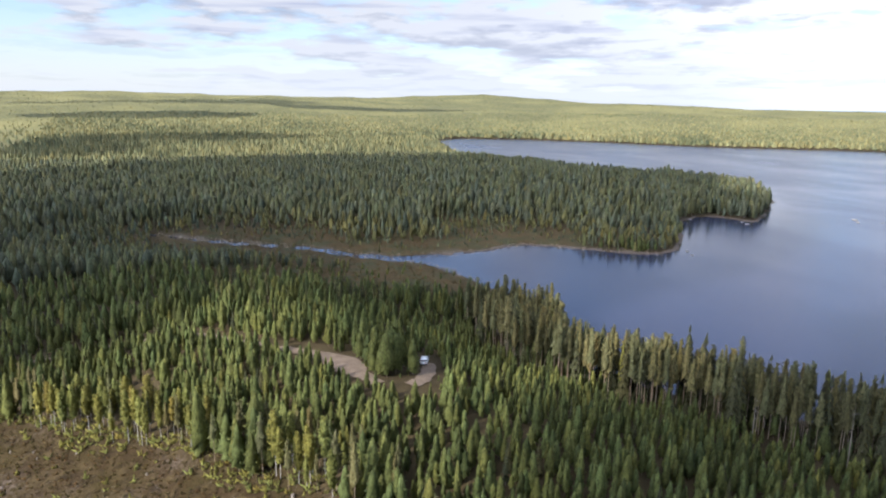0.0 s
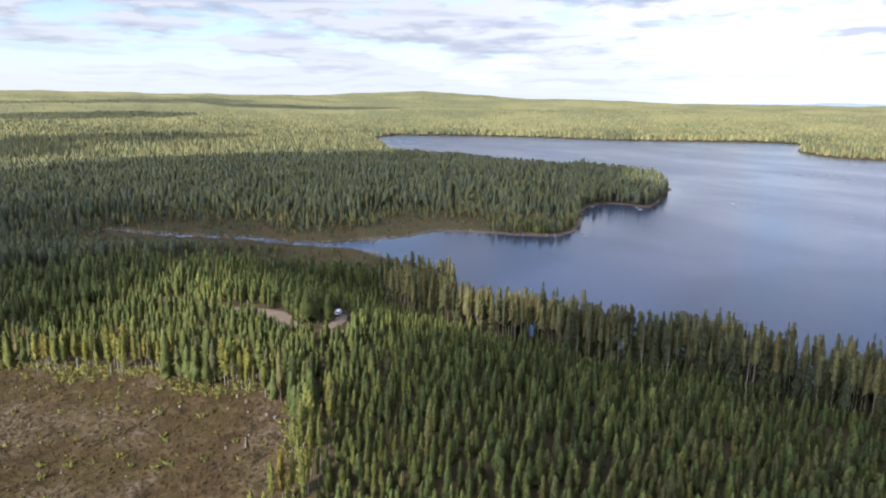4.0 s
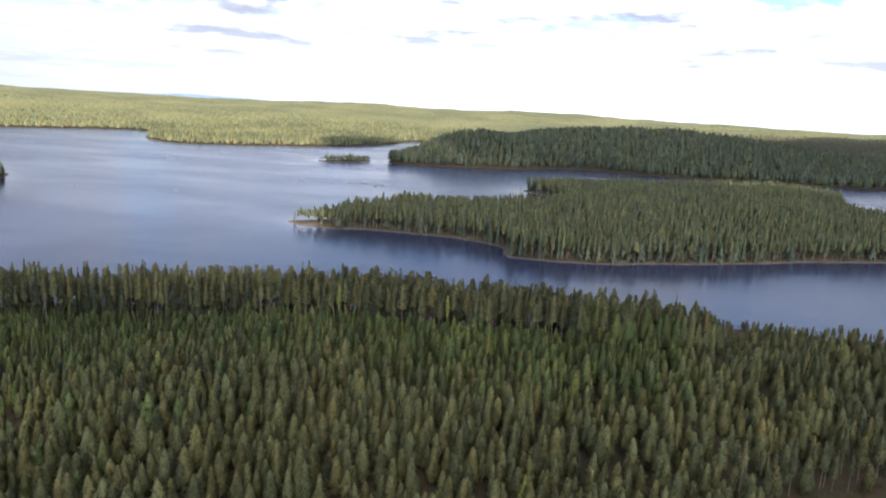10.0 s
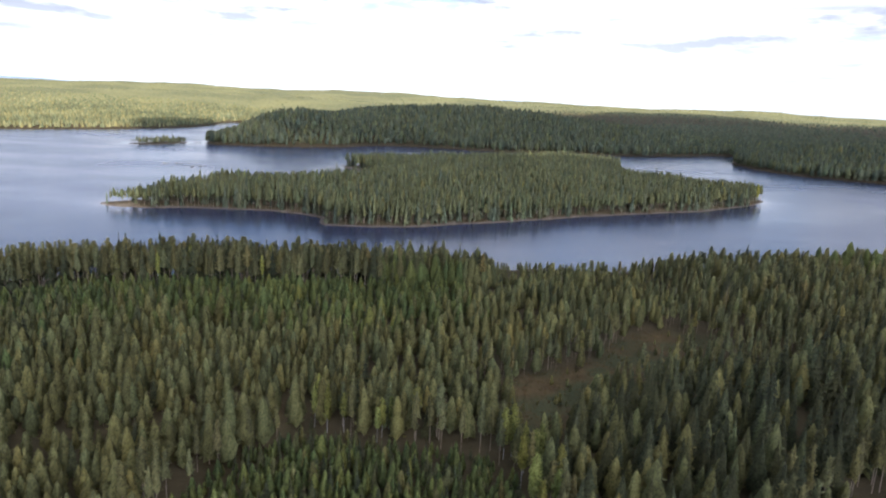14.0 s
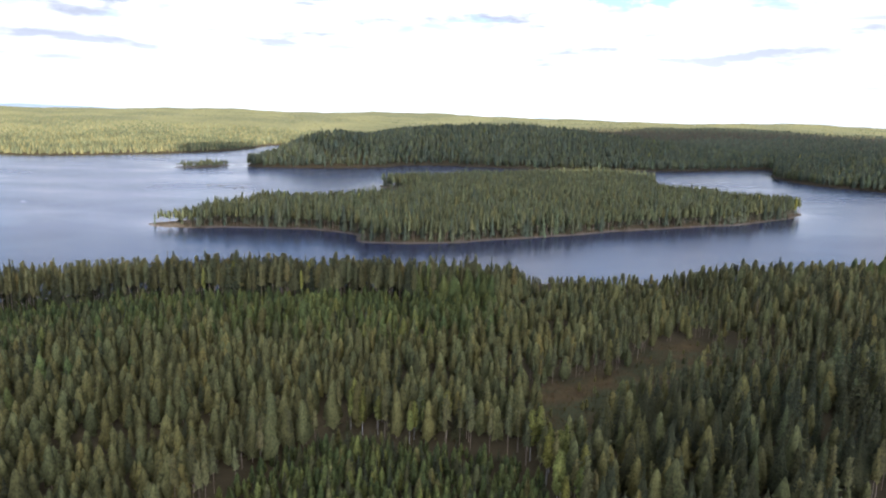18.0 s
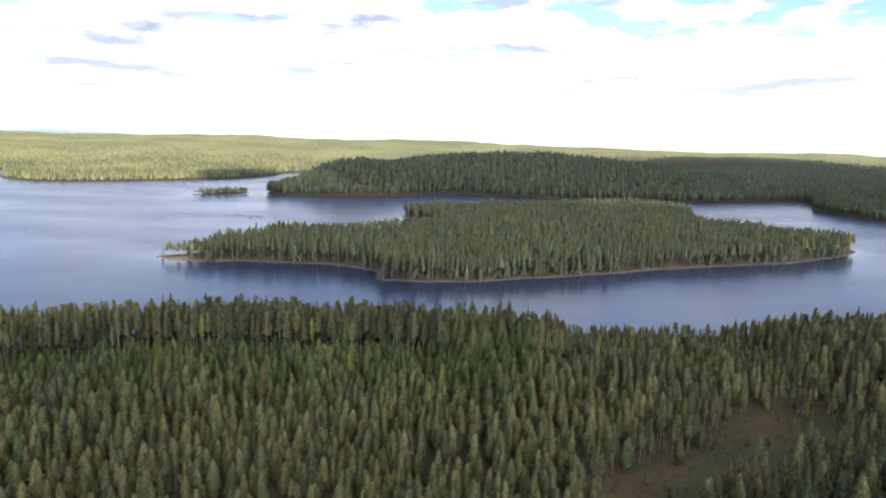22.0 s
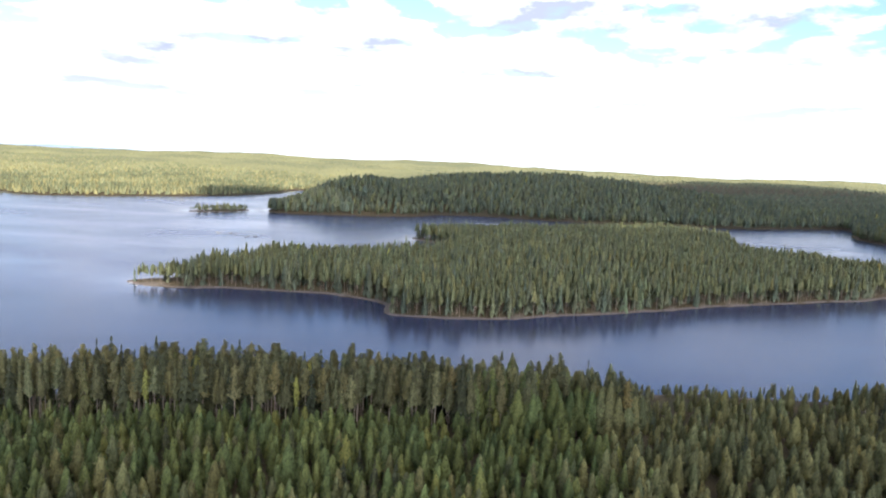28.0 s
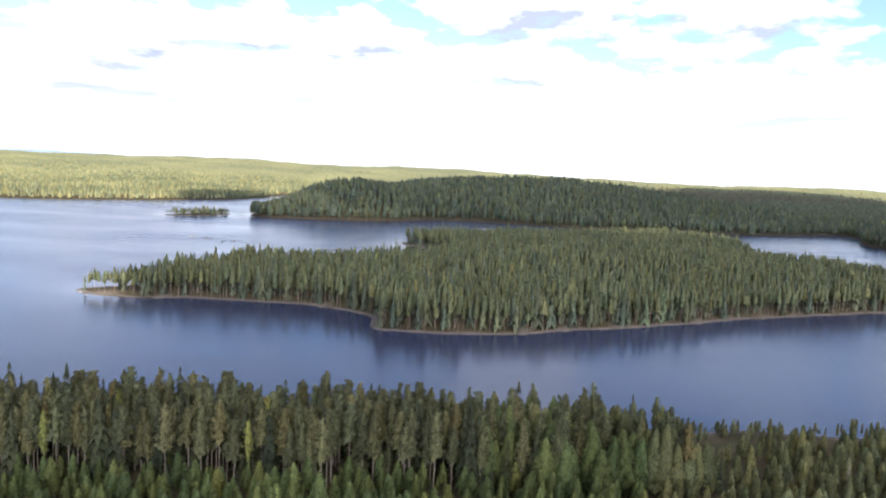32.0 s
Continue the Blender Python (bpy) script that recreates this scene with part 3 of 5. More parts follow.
def lobe(s, rng, x, y, z, r, h, sides, slot):
    """One cushion of needles or leaves on a limb, ragged round its rim."""
    pts = [(x, y, z - h * 0.75)]
    for lift, k in ((-0.32, 0.9), (0.28, 0.95)):
        for j in range(sides):
            a = 6.283 * (j + 0.5 * (lift > 0) + rng.uniform(-0.25, 0.25)) / sides
            q = r * k * rng.uniform(0.65, 1.25)
            pts.append((x + q * math.cos(a), y + q * math.sin(a), z + h * (lift + rng.uniform(-0.2, 0.2))))
    pts.append((x + rng.uniform(-0.2, 0.2) * r, y + rng.uniform(-0.2, 0.2) * r, z + h))
    top = len(pts) - 1
    faces = []
    for j in range(sides):
        a, b = 1 + j, 1 + (j + 1) % sides
        faces += [(0, b, a), (a, b, b + sides), (a, b + sides, a + sides), (a + sides, b + sides, top)]
    s.fan(pts, faces, slot)


def skirt(s, rng, z, r, drop, points, slot):
    """One tier of drooping spruce branches."""
    turn = rng.uniform(0, 6.28)
    pts = [(0, 0, z + drop * 0.55)]
    for j in range(points * 2):
        a = turn + math.pi * j / points
        q = r * (rng.uniform(0.85, 1.2) if j % 2 else rng.uniform(0.58, 0.78))
        pts.append((q * math.cos(a), q * math.sin(a), z - (drop * rng.uniform(0.7, 1.1) if j % 2 else drop * 0.1)))
    n = points * 2
    s.fan(pts, [(0, 1 + j, 1 + (j + 1) % n) for j in range(n)], slot)


# sides, levels and tufts; cushions and their sides; tiers and their points, for far, near and nearest trees
DETAIL = {"young": ((5, 4, 2), (6, 5, 25), (8, 7, 100), (5, 3, 0)), "pine": ((5, 4, 0, 0), (7, 5, 40, 4), (9, 7, 110, 8)),
          "birch": ((5, 4, 0, 0), (7, 6, 40, 4), (9, 8, 130, 7)), "spruce": ((4, 4, 0), (9, 7, 0), (17, 9, 0))}


def tree(kind, seed, level, sides=5, limbs=0, split=False):
    """A tree one metre high: trunk and limbs (slot 0) and crown (slot 1); split gives the two on their own."""
    rng = random.Random(seed)
    s = Shape()
    base, wide, thick = FORMS[kind]
    base += rng.uniform(-0.06, 0.08)
    wide *= rng.uniform(0.84, 1.16)
    prof = PROFILES[kind]
    trunk_of(s, rng, 0.96, thick, sides, 0.010)
    for k in range(limbs):
        u = rng.uniform(0.0, 0.75) if kind != "pine" else rng.uniform(-0.3, 0.8)
        a, z = rng.uniform(0, 6.28), base + (1 - base) * u
        o = wide * prof(max(u, 0.02)) * (0.85 if u > 0 else 0.45)
        lift = o * (0.8 if kind == "birch" else 0.35 if u > 0 else -0.1)
        w = thick * 0.35
        tip = (o * math.cos(a), o * math.sin(a), z + lift)
        s.fan([(-w * math.sin(a), w * math.cos(a), z), (w * math.sin(a), -w * math.cos(a), z), (0, 0, z + 2 * w), tip], [(0, 1, 3), (1, 2, 3), (2, 0, 3)], 0)
    stem = s
    s = Shape() if split else s
    p, q, tufts, *rest = DETAIL[kind][level]
    span = 1 - base
    if kind == "young":
        body(s, rng, base, wide * (0.95 if level == 0 else 0.80), prof, p, q, 1)
        for k in range(tufts):
            u = 0.97 - (1 - (k + rng.uniform(0, 1)) / tufts) ** 0.75 * 0.97
            a, r = 2.39996 * k + rng.uniform(-0.5, 0.5), wide * prof(u) * rng.uniform(0.5, 0.85)
            z = (0.040 + 0.040 * prof(u)) * rng.uniform(0.8, 1.3)
            tuft(s, rng, r * math.cos(a), r * math.sin(a), base + span * u - 0.01, a, rng.uniform(-0.1, 0.9), z, z * 0.36, 1)
    elif kind == "spruce":
        for k in range(p):
            u = (k + rng.uniform(0.25, 0.75)) / p
            skirt(s, rng, base + span * u, wide * prof(u) * rng.uniform(0.85, 1.15), span / p * (0.70 if level else 1.25) + 0.02, q, 1)
        tuft(s, rng, 0, 0, 0.93, 0, 1.5, 0.08, 0.011, 1)
    else:
        body(s, rng, base, wide * (0.9 if level == 0 else 0.66 if kind == "pine" else 0.70), prof, p, q, 1)
        for k in range(rest[0]):
            u, a = rng.uniform(0.05, 0.92), 2.39996 * k + rng.uniform(-0.6, 0.6)
            off = wide * prof(u) * rng.uniform(0.45, 0.85)
            lobe(s, rng, off * math.cos(a), off * math.sin(a), base + span * u, wide * rng.uniform(0.30, 0.52) * (1.2 - 0.7 * u), span * rng.uniform(0.05, 0.10), 5, 1)
        for k in range(tufts):
            u, a = rng.uniform(0.02, 1.0), rng.uniform(0, 6.28)
            r, z = wide * prof(min(u, 0.97)) * rng.uniform(0.45, 0.92), 0.046 * rng.uniform(0.6, 1.4)
            tuft(s, rng, r * math.cos(a), r * math.sin(a), base + span * u * 0.96, a, rng.uniform(-0.1, 1.3), z, z * 0.32, 1)
    if split:
        return stem.arrays(), s.arrays()
    return s.arrays()


def far_tree(seed, sides=5):
    """A tree seen from far off: a ragged cone over a short skirt."""
    rng = random.Random(seed)
    s = Shape()
    ring = [(0.17 * rng.uniform(0.7, 1.3) * math.cos(6.283 * j / sides), 0.17 * rng.uniform(0.7, 1.3) * math.sin(6.283 * j / sides), rng.uniform(0.08, 0.3)) for j in range(sides)]
    s.fan(ring + [(0, 0, 1.0)], [(j, (j + 1) % sides, sides) for j in range(sides)], 1)
    return s.arrays()


def planted(name, label, shapes, x, y, z, tall, mats, rng, wide=None, category="forest", smooth=False):
    """Many trees as one sheet of woodland: copies of the shapes, each turned, sized and toned on its own."""
    if not len(x):
        return
    vs, fs, ss, ts, at = [], [], [], [], 0
    pick = rng.integers(0, len(shapes), len(x))
    for k, (v, f, s) in enumerate(shapes):
        on = np.flatnonzero(pick == k)
        if not len(on):
            continue
        a = rng.uniform(0, 6.283, len(on))
        c, n = np.cos(a)[:, None], np.sin(a)[:, None]
        h = tall[on][:, None]
        w = h * (wide[on][:, None] if wide is not None else rng.uniform(0.88, 1.14, (len(on), 1)))
        px = x[on][:, None] + w * (v[:, 0] * c - v[:, 1] * n)
        py = y[on][:, None] + w * (v[:, 0] * n + v[:, 1] * c)
        pz = z[on][:, None] + h * v[:, 2]
        vs.append(np.stack([px, py, pz], -1).reshape(-1, 3))
        fs.append((f[None] + (np.arange(len(on)) * len(v))[:, None, None] + at).reshape(-1, 3))
        ss.append(np.tile(s, len(on)))
        ts.append(np.repeat(rng.uniform(0, 1, len(on)), len(v)))
        at += len(on) * len(v)
    me = fast_mesh(name, np.concatenate(vs), np.concatenate(fs), mats, np.concatenate(ss), {"tint": np.concatenate(ts)}, (np.concatenate(ss) == 0) | smooth)
    tagged(new(name, me), label, category, kind="stuff")


def scatter(x0, x1, y0, y1, gap, rng):
    xs, ys = np.arange(x0, x1, gap), np.arange(y0, y1, gap)
    gx, gy = (g.ravel() for g in np.meshgrid(xs, ys))
    return gx + rng.uniform(-0.46, 0.46, gx.shape) * gap, gy + rng.uniform(-0.46, 0.46, gy.shape) * gap


KIND_MATS = {"young": (BARK_PINE, NEEDLE_YOUNG), "pine": (BARK_PINE, NEEDLE_PINE), "spruce": (BARK_GREY, NEEDLE_SPRUCE), "birch": (BARK_BIRCH, LEAF_BIRCH)}
NEAR = {"young": [tree("young", 10 + k, 1, 3) for k in range(10)], "pine": [tree("pine", 30 + k, 1, 4, 5) for k in range(10)],
        "spruce": [tree("spruce", 50 + k, 1, 3) for k in range(8)], "birch": [tree("birch", 70 + k, 1, 4, 4) for k in range(6)]}
MIDDLE = {k: [tree(k, 130 + 20 * i + j, 0, 3) for j in range(7)] for i, k in enumerate(("pine", "spruce", "birch", "young"))}
SLIM = [tree("young", 230 + j, 3, 3) for j in range(8)]
DISTANT = [far_tree(200 + k) for k in range(8)]
NAMES = {"young": "young_pine", "pine": "pine", "spruce": "spruce", "birch": "birch"}


SINGLES = {}


def near_woods():
    rng = np.random.default_rng(3)
    x, y = scatter(-118, 330, -60, 350, 3.4, rng)
    x2, y2 = scatter(-430, -118, -60, 350, 2.45, rng)
    x3, y3 = scatter(-335, 44, 170, 330, 2.35, rng)           # the belt of old trees along the shore
    belt = (inland(x3, y3) < 28) & (x3 < 44)
    x, y = np.concatenate([x, x2, x3[belt]]), np.concatenate([y, y2, y3[belt]])
    old = np.concatenate([np.zeros(len(x) - belt.sum(), bool), np.ones(belt.sum(), bool)])
    d = inland(x, y)
    clear, meadow, stand, sap, cut = (inside_by(x, y, p) for p in (CLEAR_P, MEADOW_P, SPRUCE_P, SAPLING_P, CUT_P))
    road = np.minimum(line_away(x, y, ROAD), line_away(x, y, SPUR))
    luck, kind = rng.uniform(0, 1, x.shape), np.full(x.shape, "young", dtype="U6")
    tall = rng.normal(8.4, 1.5, x.shape) * (1 - 0.33 * step(-x, 100, 170))
    luck0 = rng.uniform(0, 1, x.shape)
    tall = np.where(meadow > 0, rng.uniform(1.5, 4, x.shape), tall)
    keep = (d > 1.3) & (clear < 1) & ((meadow < 0) | (luck0 < 0.16)) & (cut < 0) & (road > np.where(x < -292, 3.2, 3.2)) & (np.hypot(x + 273, y - 152) > 4.5) & (np.hypot(x + 278, y - 135) > 4.5)
    thin = np.sin(x / 13 + 1.5 * np.sin(y / 17)) * np.sin(y / 11 + 1.3 * np.sin(x / 19)) > 0.62
    keep &= ~thin | old | (luck < 0.55)
    shore = (d < 28) & (x < 44) & (x > -330)
    kind[shore] = np.where(luck[shore] < 0.78, "pine", np.where(luck[shore] < 0.992, "spruce", "birch"))
    tall = np.where(shore, rng.normal(15.9, 1.5, x.shape), tall)
    bushy = shore & (x > -12) & (luck0 < 0.65)
    kind[bushy] = "young"
    tall = np.where(bushy, tall * 0.86, tall)
    keep &= (shore == old) | ((d >= 28) & ~old)
    keep &= ~shore | (rng.uniform(0, 1, x.shape) < 0.93)
    tall = np.where(shore & (kind == "spruce"), tall * 1.08, tall)
    tall = np.where(shore, tall * (1 - 0.36 * step(x, 24, 46)), tall)
    under = shore & (rng.uniform(0, 1, x.shape) < np.where(d < 5, 0.5, np.where(d < 18, 0.20, 0.32)))
    kind[under] = np.where(luck[under] < 0.7, "young", "spruce")
    tall = np.where(under, rng.uniform(2.5, 8.5, x.shape) * np.where(d < 5, 0.6, 1.0), tall)
    tall = np.where(~shore & (x < 44) & (x > -330), tall * (0.76 + 0.24 * step(d, 28, 70)), tall)
    low = (x >= 40) & (x < 108) & (d < 48)
    tall = np.where(low, np.where(d < 6, rng.normal(4.6, 1.1, x.shape), np.where(d < 14, 2.6, rng.normal(6.2, 1.2, x.shape))), tall)
    kind[low & (d < 6)] = np.where(luck[low & (d < 6)] < 0.8, "pine", "birch")
    keep &= ~low | (rng.uniform(0, 1, x.shape) < np.where(d < 6, 0.9, np.where(d < 14, 0.22, 0.9)))
    east = (x >= 96) & (d < 150) & ((d > 48) | (x >= 108))
    kind[east] = np.where(luck[east] < 0.42, "pine", np.where(luck[east] < 0.66, "young", "spruce"))
    tall = np.where(east, rng.normal(14.4, 1.5, x.shape) * (0.50 + 0.50 * step(x, 96, 150)) * (0.55 + 0.45 * step(d, 2, 14)) * (1 - 0.18 * step(d, 60, 130)), tall)
    keep &= ~east | (luck < 0.80)
    inst = (stand > 0)
    kind[inst] = np.where(luck[inst] < 0.62, "spruce", "young")
    tall = np.where(inst, rng.normal(12.2, 1.9, x.shape) * np.where(kind == "young", 0.86, 1.0), tall)
    keep &= ~inst | (rng.uniform(0, 1, x.shape) < 0.64)
    small = sap > 0
    kind[small] = np.where(luck[small] < 0.7, "spruce", "young")
    tall = np.where(small, rng.normal(6.0, 0.9, x.shape) * (0.66 + 0.34 * step(sap, 0, 16)), tall)
    tall_edge = (sap < 0) & (sap > -8) & (y > 120)
    kind[tall_edge] = np.where(luck[tall_edge] < 0.5, "pine", np.where((luck[tall_edge] < 0.82) & (x[tall_edge] > -30), "birch", "young"))
    tall = np.where(tall_edge, rng.normal(11.8, 1.3, x.shape), tall)
    edge = (clear > -7) & (clear < 1)
    grove = np.sin(x / 6.5 + 1.1 * np.sin(y / 9)) + 0.35 > luck * 1.2
    kind[edge] = np.where(grove[edge] & (luck[edge] < 0.85), "birch", np.where(luck[edge] < 0.55, "young", "pine"))
    tall = np.where(edge, rng.normal(9.4, 1.5, x.shape), tall)
    keep &= ~edge | (rng.uniform(0, 1, x.shape) < 0.95)
    bog = (line_away(x, y, BAY[:10]) < 84 + 12 * np.sin(x / 17)) & (x < -360)
    west = (x < -330) & ~bog & ~shore
    kind[west] = np.where(luck[west] < 0.72, "young", np.where(luck[west] < 0.82, "pine", "spruce"))
    tall = np.where(west, rng.normal(6.8, 1.3, x.shape), tall)
    keep &= ~west | (luck > 0.1)
    tall = np.where(bog, rng.uniform(1.5, 4.2, x.shape), tall)
    keep &= ~bog | (rng.uniform(0, 1, x.shape) < np.where(line_away(x, y, BAY[:10]) < 30, 0.10, 0.28))
    keep &= (bell(x, y, -36, 160, 9, 7) < 0.5) & (bell(x, y, -28, 170, 8, 5) < 0.5)
    ring = (meadow < 0) & (meadow > -13) & (y > 185) & (luck0 < 0.7)
    kind[ring] = "pine"
    tall = np.where(ring, rng.normal(10.0, 1.2, x.shape), tall)
    cutside = (cut > -8) & (cut < 0) & (luck > 0.45)
    kind[cutside] = "pine"
    tall = np.where(cutside, rng.normal(14, 1.2, x.shape), tall)
    tall = np.where((road < 7) & (x > -288), tall * 0.75, tall)
    for q in (5, 11, 17, 23):
        tall = np.where(np.hypot(x + 273 - 0.92 * q, y - 152 + 0.39 * q) < 5.5, tall * 0.45, tall)
    mixed = (kind == "young") & (luck > 0.95) & ~edge
    kind[mixed] = "spruce"
    close = ((x > -185) & (x < 200) & (y > 106)) | ((x <= -150) & (x > -350) & (y > 55))
    keep &= close | old | (rng.uniform(0, 1, x.shape) < np.where((y < 40) | (x > 230), 0.34, 0.55))
    gx, gy = scatter(-277, -266, 138.5, 147.5, 2.5, rng)          # the group between the track and the car
    gd = inland(gx, gy)
    planted("young_pine_group", "clump of young pines beside the parked car", NEAR["young"], gx, gy, height(gx, gy, gd), rng.normal(8.2, 1.2, gx.shape), KIND_MATS["young"], rng, smooth=True)
    keep &= (np.abs(x + 271.5) > 5.5) | (np.abs(y - 143) > 4.5)
    z = height(x, y, d) - 0.15
    sx, sy = scatter(-62, 26, 96, 150, 2.4, rng)
    on = inside_by(sx, sy, SAPLING_P) > 0
    sx, sy = sx[on], sy[on]
    planted("sapling_wood", "thicket of bright green young spruces", NEAR["young"], sx, sy, height(sx, sy), rng.normal(5.2, 0.9, sx.shape) * (0.66 + 0.34 * step(inside_by(sx, sy, SAPLING_P), 0, 16)), KIND_MATS["young"], rng, smooth=True)
    rx, ry = scatter(36, 134, 312, 352, 1.9, rng)                 # the thin row of small trees on the low shore
    rd = inland(rx, ry)
    on = (rd > 0.8) & (rd < 6.0) & (rng.uniform(0, 1, rx.shape) < 0.66)
    rx, ry, rd = rx[on], ry[on], rd[on]
    planted("shore_row", "thin row of small wind-worn pines on the low shore", NEAR["young"] + NEAR["pine"][:4], rx, ry, height(rx, ry, rd), rng.gamma(7.0, 0.50, rx.shape).clip(1.2, 7.0), KIND_MATS["pine"], rng,
            rng.uniform(0.65, 1.1, rx.shape), smooth=True)
    nearest = {"young": (x > -100) & (x < 22) & (y > 258) & (d > 20), "pine": (x > -125) & (x < 35) & shore, "spruce": (stand > 0) & (x < 95) & (y < 172),
               "birch": (clear > -9) & (x < -205) | (y > 120) & (y < 160) & (x > -70) & (x < 110)}
    for k in ("young", "pine", "spruce", "birch"):
        on = keep & (kind == k)
        one = np.flatnonzero(on & nearest[k])[:300]
        SINGLES[k] = [(x[j], y[j], z[j], max(tall[j], 2.5)) for j in one]
        on[one] = False
        dry = (k == "young") & (step(x, -215, -80) * (1 - 0.8 * step(y, 205, 245) * (1 - step(x, 0, 35))) > luck0)
        for here, shapes, needles in ((on & close & ~dry, NEAR[k], KIND_MATS[k]), (on & close & dry, NEAR[k], (BARK_PINE, NEEDLE_DRY)), (on & ~close, MIDDLE[k], KIND_MATS[k])):
            planted(NAMES[k] + "_wood", {"young": "dense plantation of young green pines", "pine": "tall shore pines with bare orange trunks",
                                         "spruce": "dark green spruces among the pines", "birch": "birches with pale trunks and yellowing leaves"}[k],
                    shapes, x[here], y[here], z[here], np.maximum(tall[here], 1.5), needles, rng, rng.uniform(0.86, 1.14, here.sum()) * (1 - 0.2 * step(-x[here], 110, 170)) * np.where(low[here] & (k == "pine"), 1.3, 1.0), smooth=True)


def middle_woods():
    rng = np.random.default_rng(5)
    for area, box, gap, mean, label in (("island", (-218, 345, 425, 925), 3.5, 14.6, "pine wood covering the lake island"),
                                        ("cape", (-1000, -405, -80, 660), 4.8, 11.0, "dark mixed wood on the cape"),
                                        ("hill", (-310, 800, 820, 1330), 6.2, 14.0, "shaded wood on the hill behind the lake"),
                                        ("islet", (-390, -310, 945, 1025), 3.4, 6.5, "low trees on a small lake islet")):
        x, y = scatter(*box, gap, rng)
        d = inland(x, y)
        on_isl = inside_by(x, y, ISLAND_P) > -4
        keep = d > (0.9 if area == "islet" else 1.3)
        keep &= on_isl if area == "island" else ~on_isl
        tall = rng.normal(mean, 1.7, x.shape) * (1 + 0.13 * np.sin(x / 23 + 1.7 * np.sin(y / 31)) * np.sin(y / 19 + 1.4 * np.sin(x / 37)))
        if area == "cape":
            keep &= ~((x > -430) & (y < 260))
            inlet = line_away(x, y, BAY[2:9])
            here = 115 * (y - 157) - 112 * (x + 500) < 0                      # the camera's side of the inlet
            keep &= (inlet > np.where(here, 26, 16)) | (rng.uniform(0, 1, x.shape) < np.where(here, 0.12, 0.5))
            open_bog = bell(x, y, -505, 285, 45, 40) > 0.6
            tall = np.where(inlet < 26, np.where(here, 2.2, 4.2), np.where(open_bog, tall * 0.6, np.where(inlet < 60, tall * 0.75, tall)))
            tall = np.where(here & (inlet < 90), np.minimum(tall, 0.105 * inlet + 1.2), tall)
            marsh = ~here & (line_away(x, y, MARSH_RIM) < 30 + 8 * np.sin(x / 11) + 6 * np.sin(y / 7))
            edge_of = line_away(x, y, MARSH_RIM)
            tall = np.where(marsh, rng.uniform(1.5, 3.6, x.shape) + 0.05 * edge_of, np.where(~here & (edge_of < 70), tall * 0.82, tall))
            keep &= ~marsh | (rng.uniform(0, 1, x.shape) < 0.30 + 0.016 * edge_of)
            spit = line_away(x, y, SPIT_RIM) < 42
            tall = np.where(spit, tall * 0.72, tall)
        if area == "island":
            tall *= 0.68 + 0.32 * step(x, -212, -165)
        if area == "islet":
            keep &= rng.uniform(0, 1, x.shape) < 0.8
        luck = rng.uniform(0, 1, x.shape)
        z = height(x, y, d) - 0.15
        part_pine = {"island": 0.72, "cape": 0.56, "hill": 0.30, "islet": 0.75}[area]
        for k, a, b in (("pine", 0.0, part_pine), ("spruce", part_pine, 0.997), ("birch", 0.997, 1.0)):
            on = keep & (luck >= a) & (luck < b)
            shapes = SLIM if area in ("hill", "cape") and k != "birch" else MIDDLE[k]
            if area == "cape":
                pale = on & (spit | (line_away(x, y, MARSH_RIM) < 60)) & (k == "pine")
                planted("marsh_pine_wood", "pale low pines on the boggy shore of the cape", shapes, x[pale], y[pale], z[pale], np.maximum(tall[pale], 2), (BARK_PINE, NEEDLE_DRY), rng, rng.uniform(0.8, 1.2, pale.sum()))
                on &= ~pale
            planted(area + "_" + k + "_wood", label, shapes, x[on], y[on], z[on], np.maximum(tall[on], 2), (BARK_PINE, NEEDLE_ISLE) if k == "pine" else (BARK_GREY, NEEDLE_HAZED) if k == "spruce" else KIND_MATS[k], rng, rng.uniform(0.95, 1.35, on.sum()) * {"islet": 1.1, "island": 0.84, "cape": 0.86}.get(area, 1.0), smooth=area in ("island", "cape"))


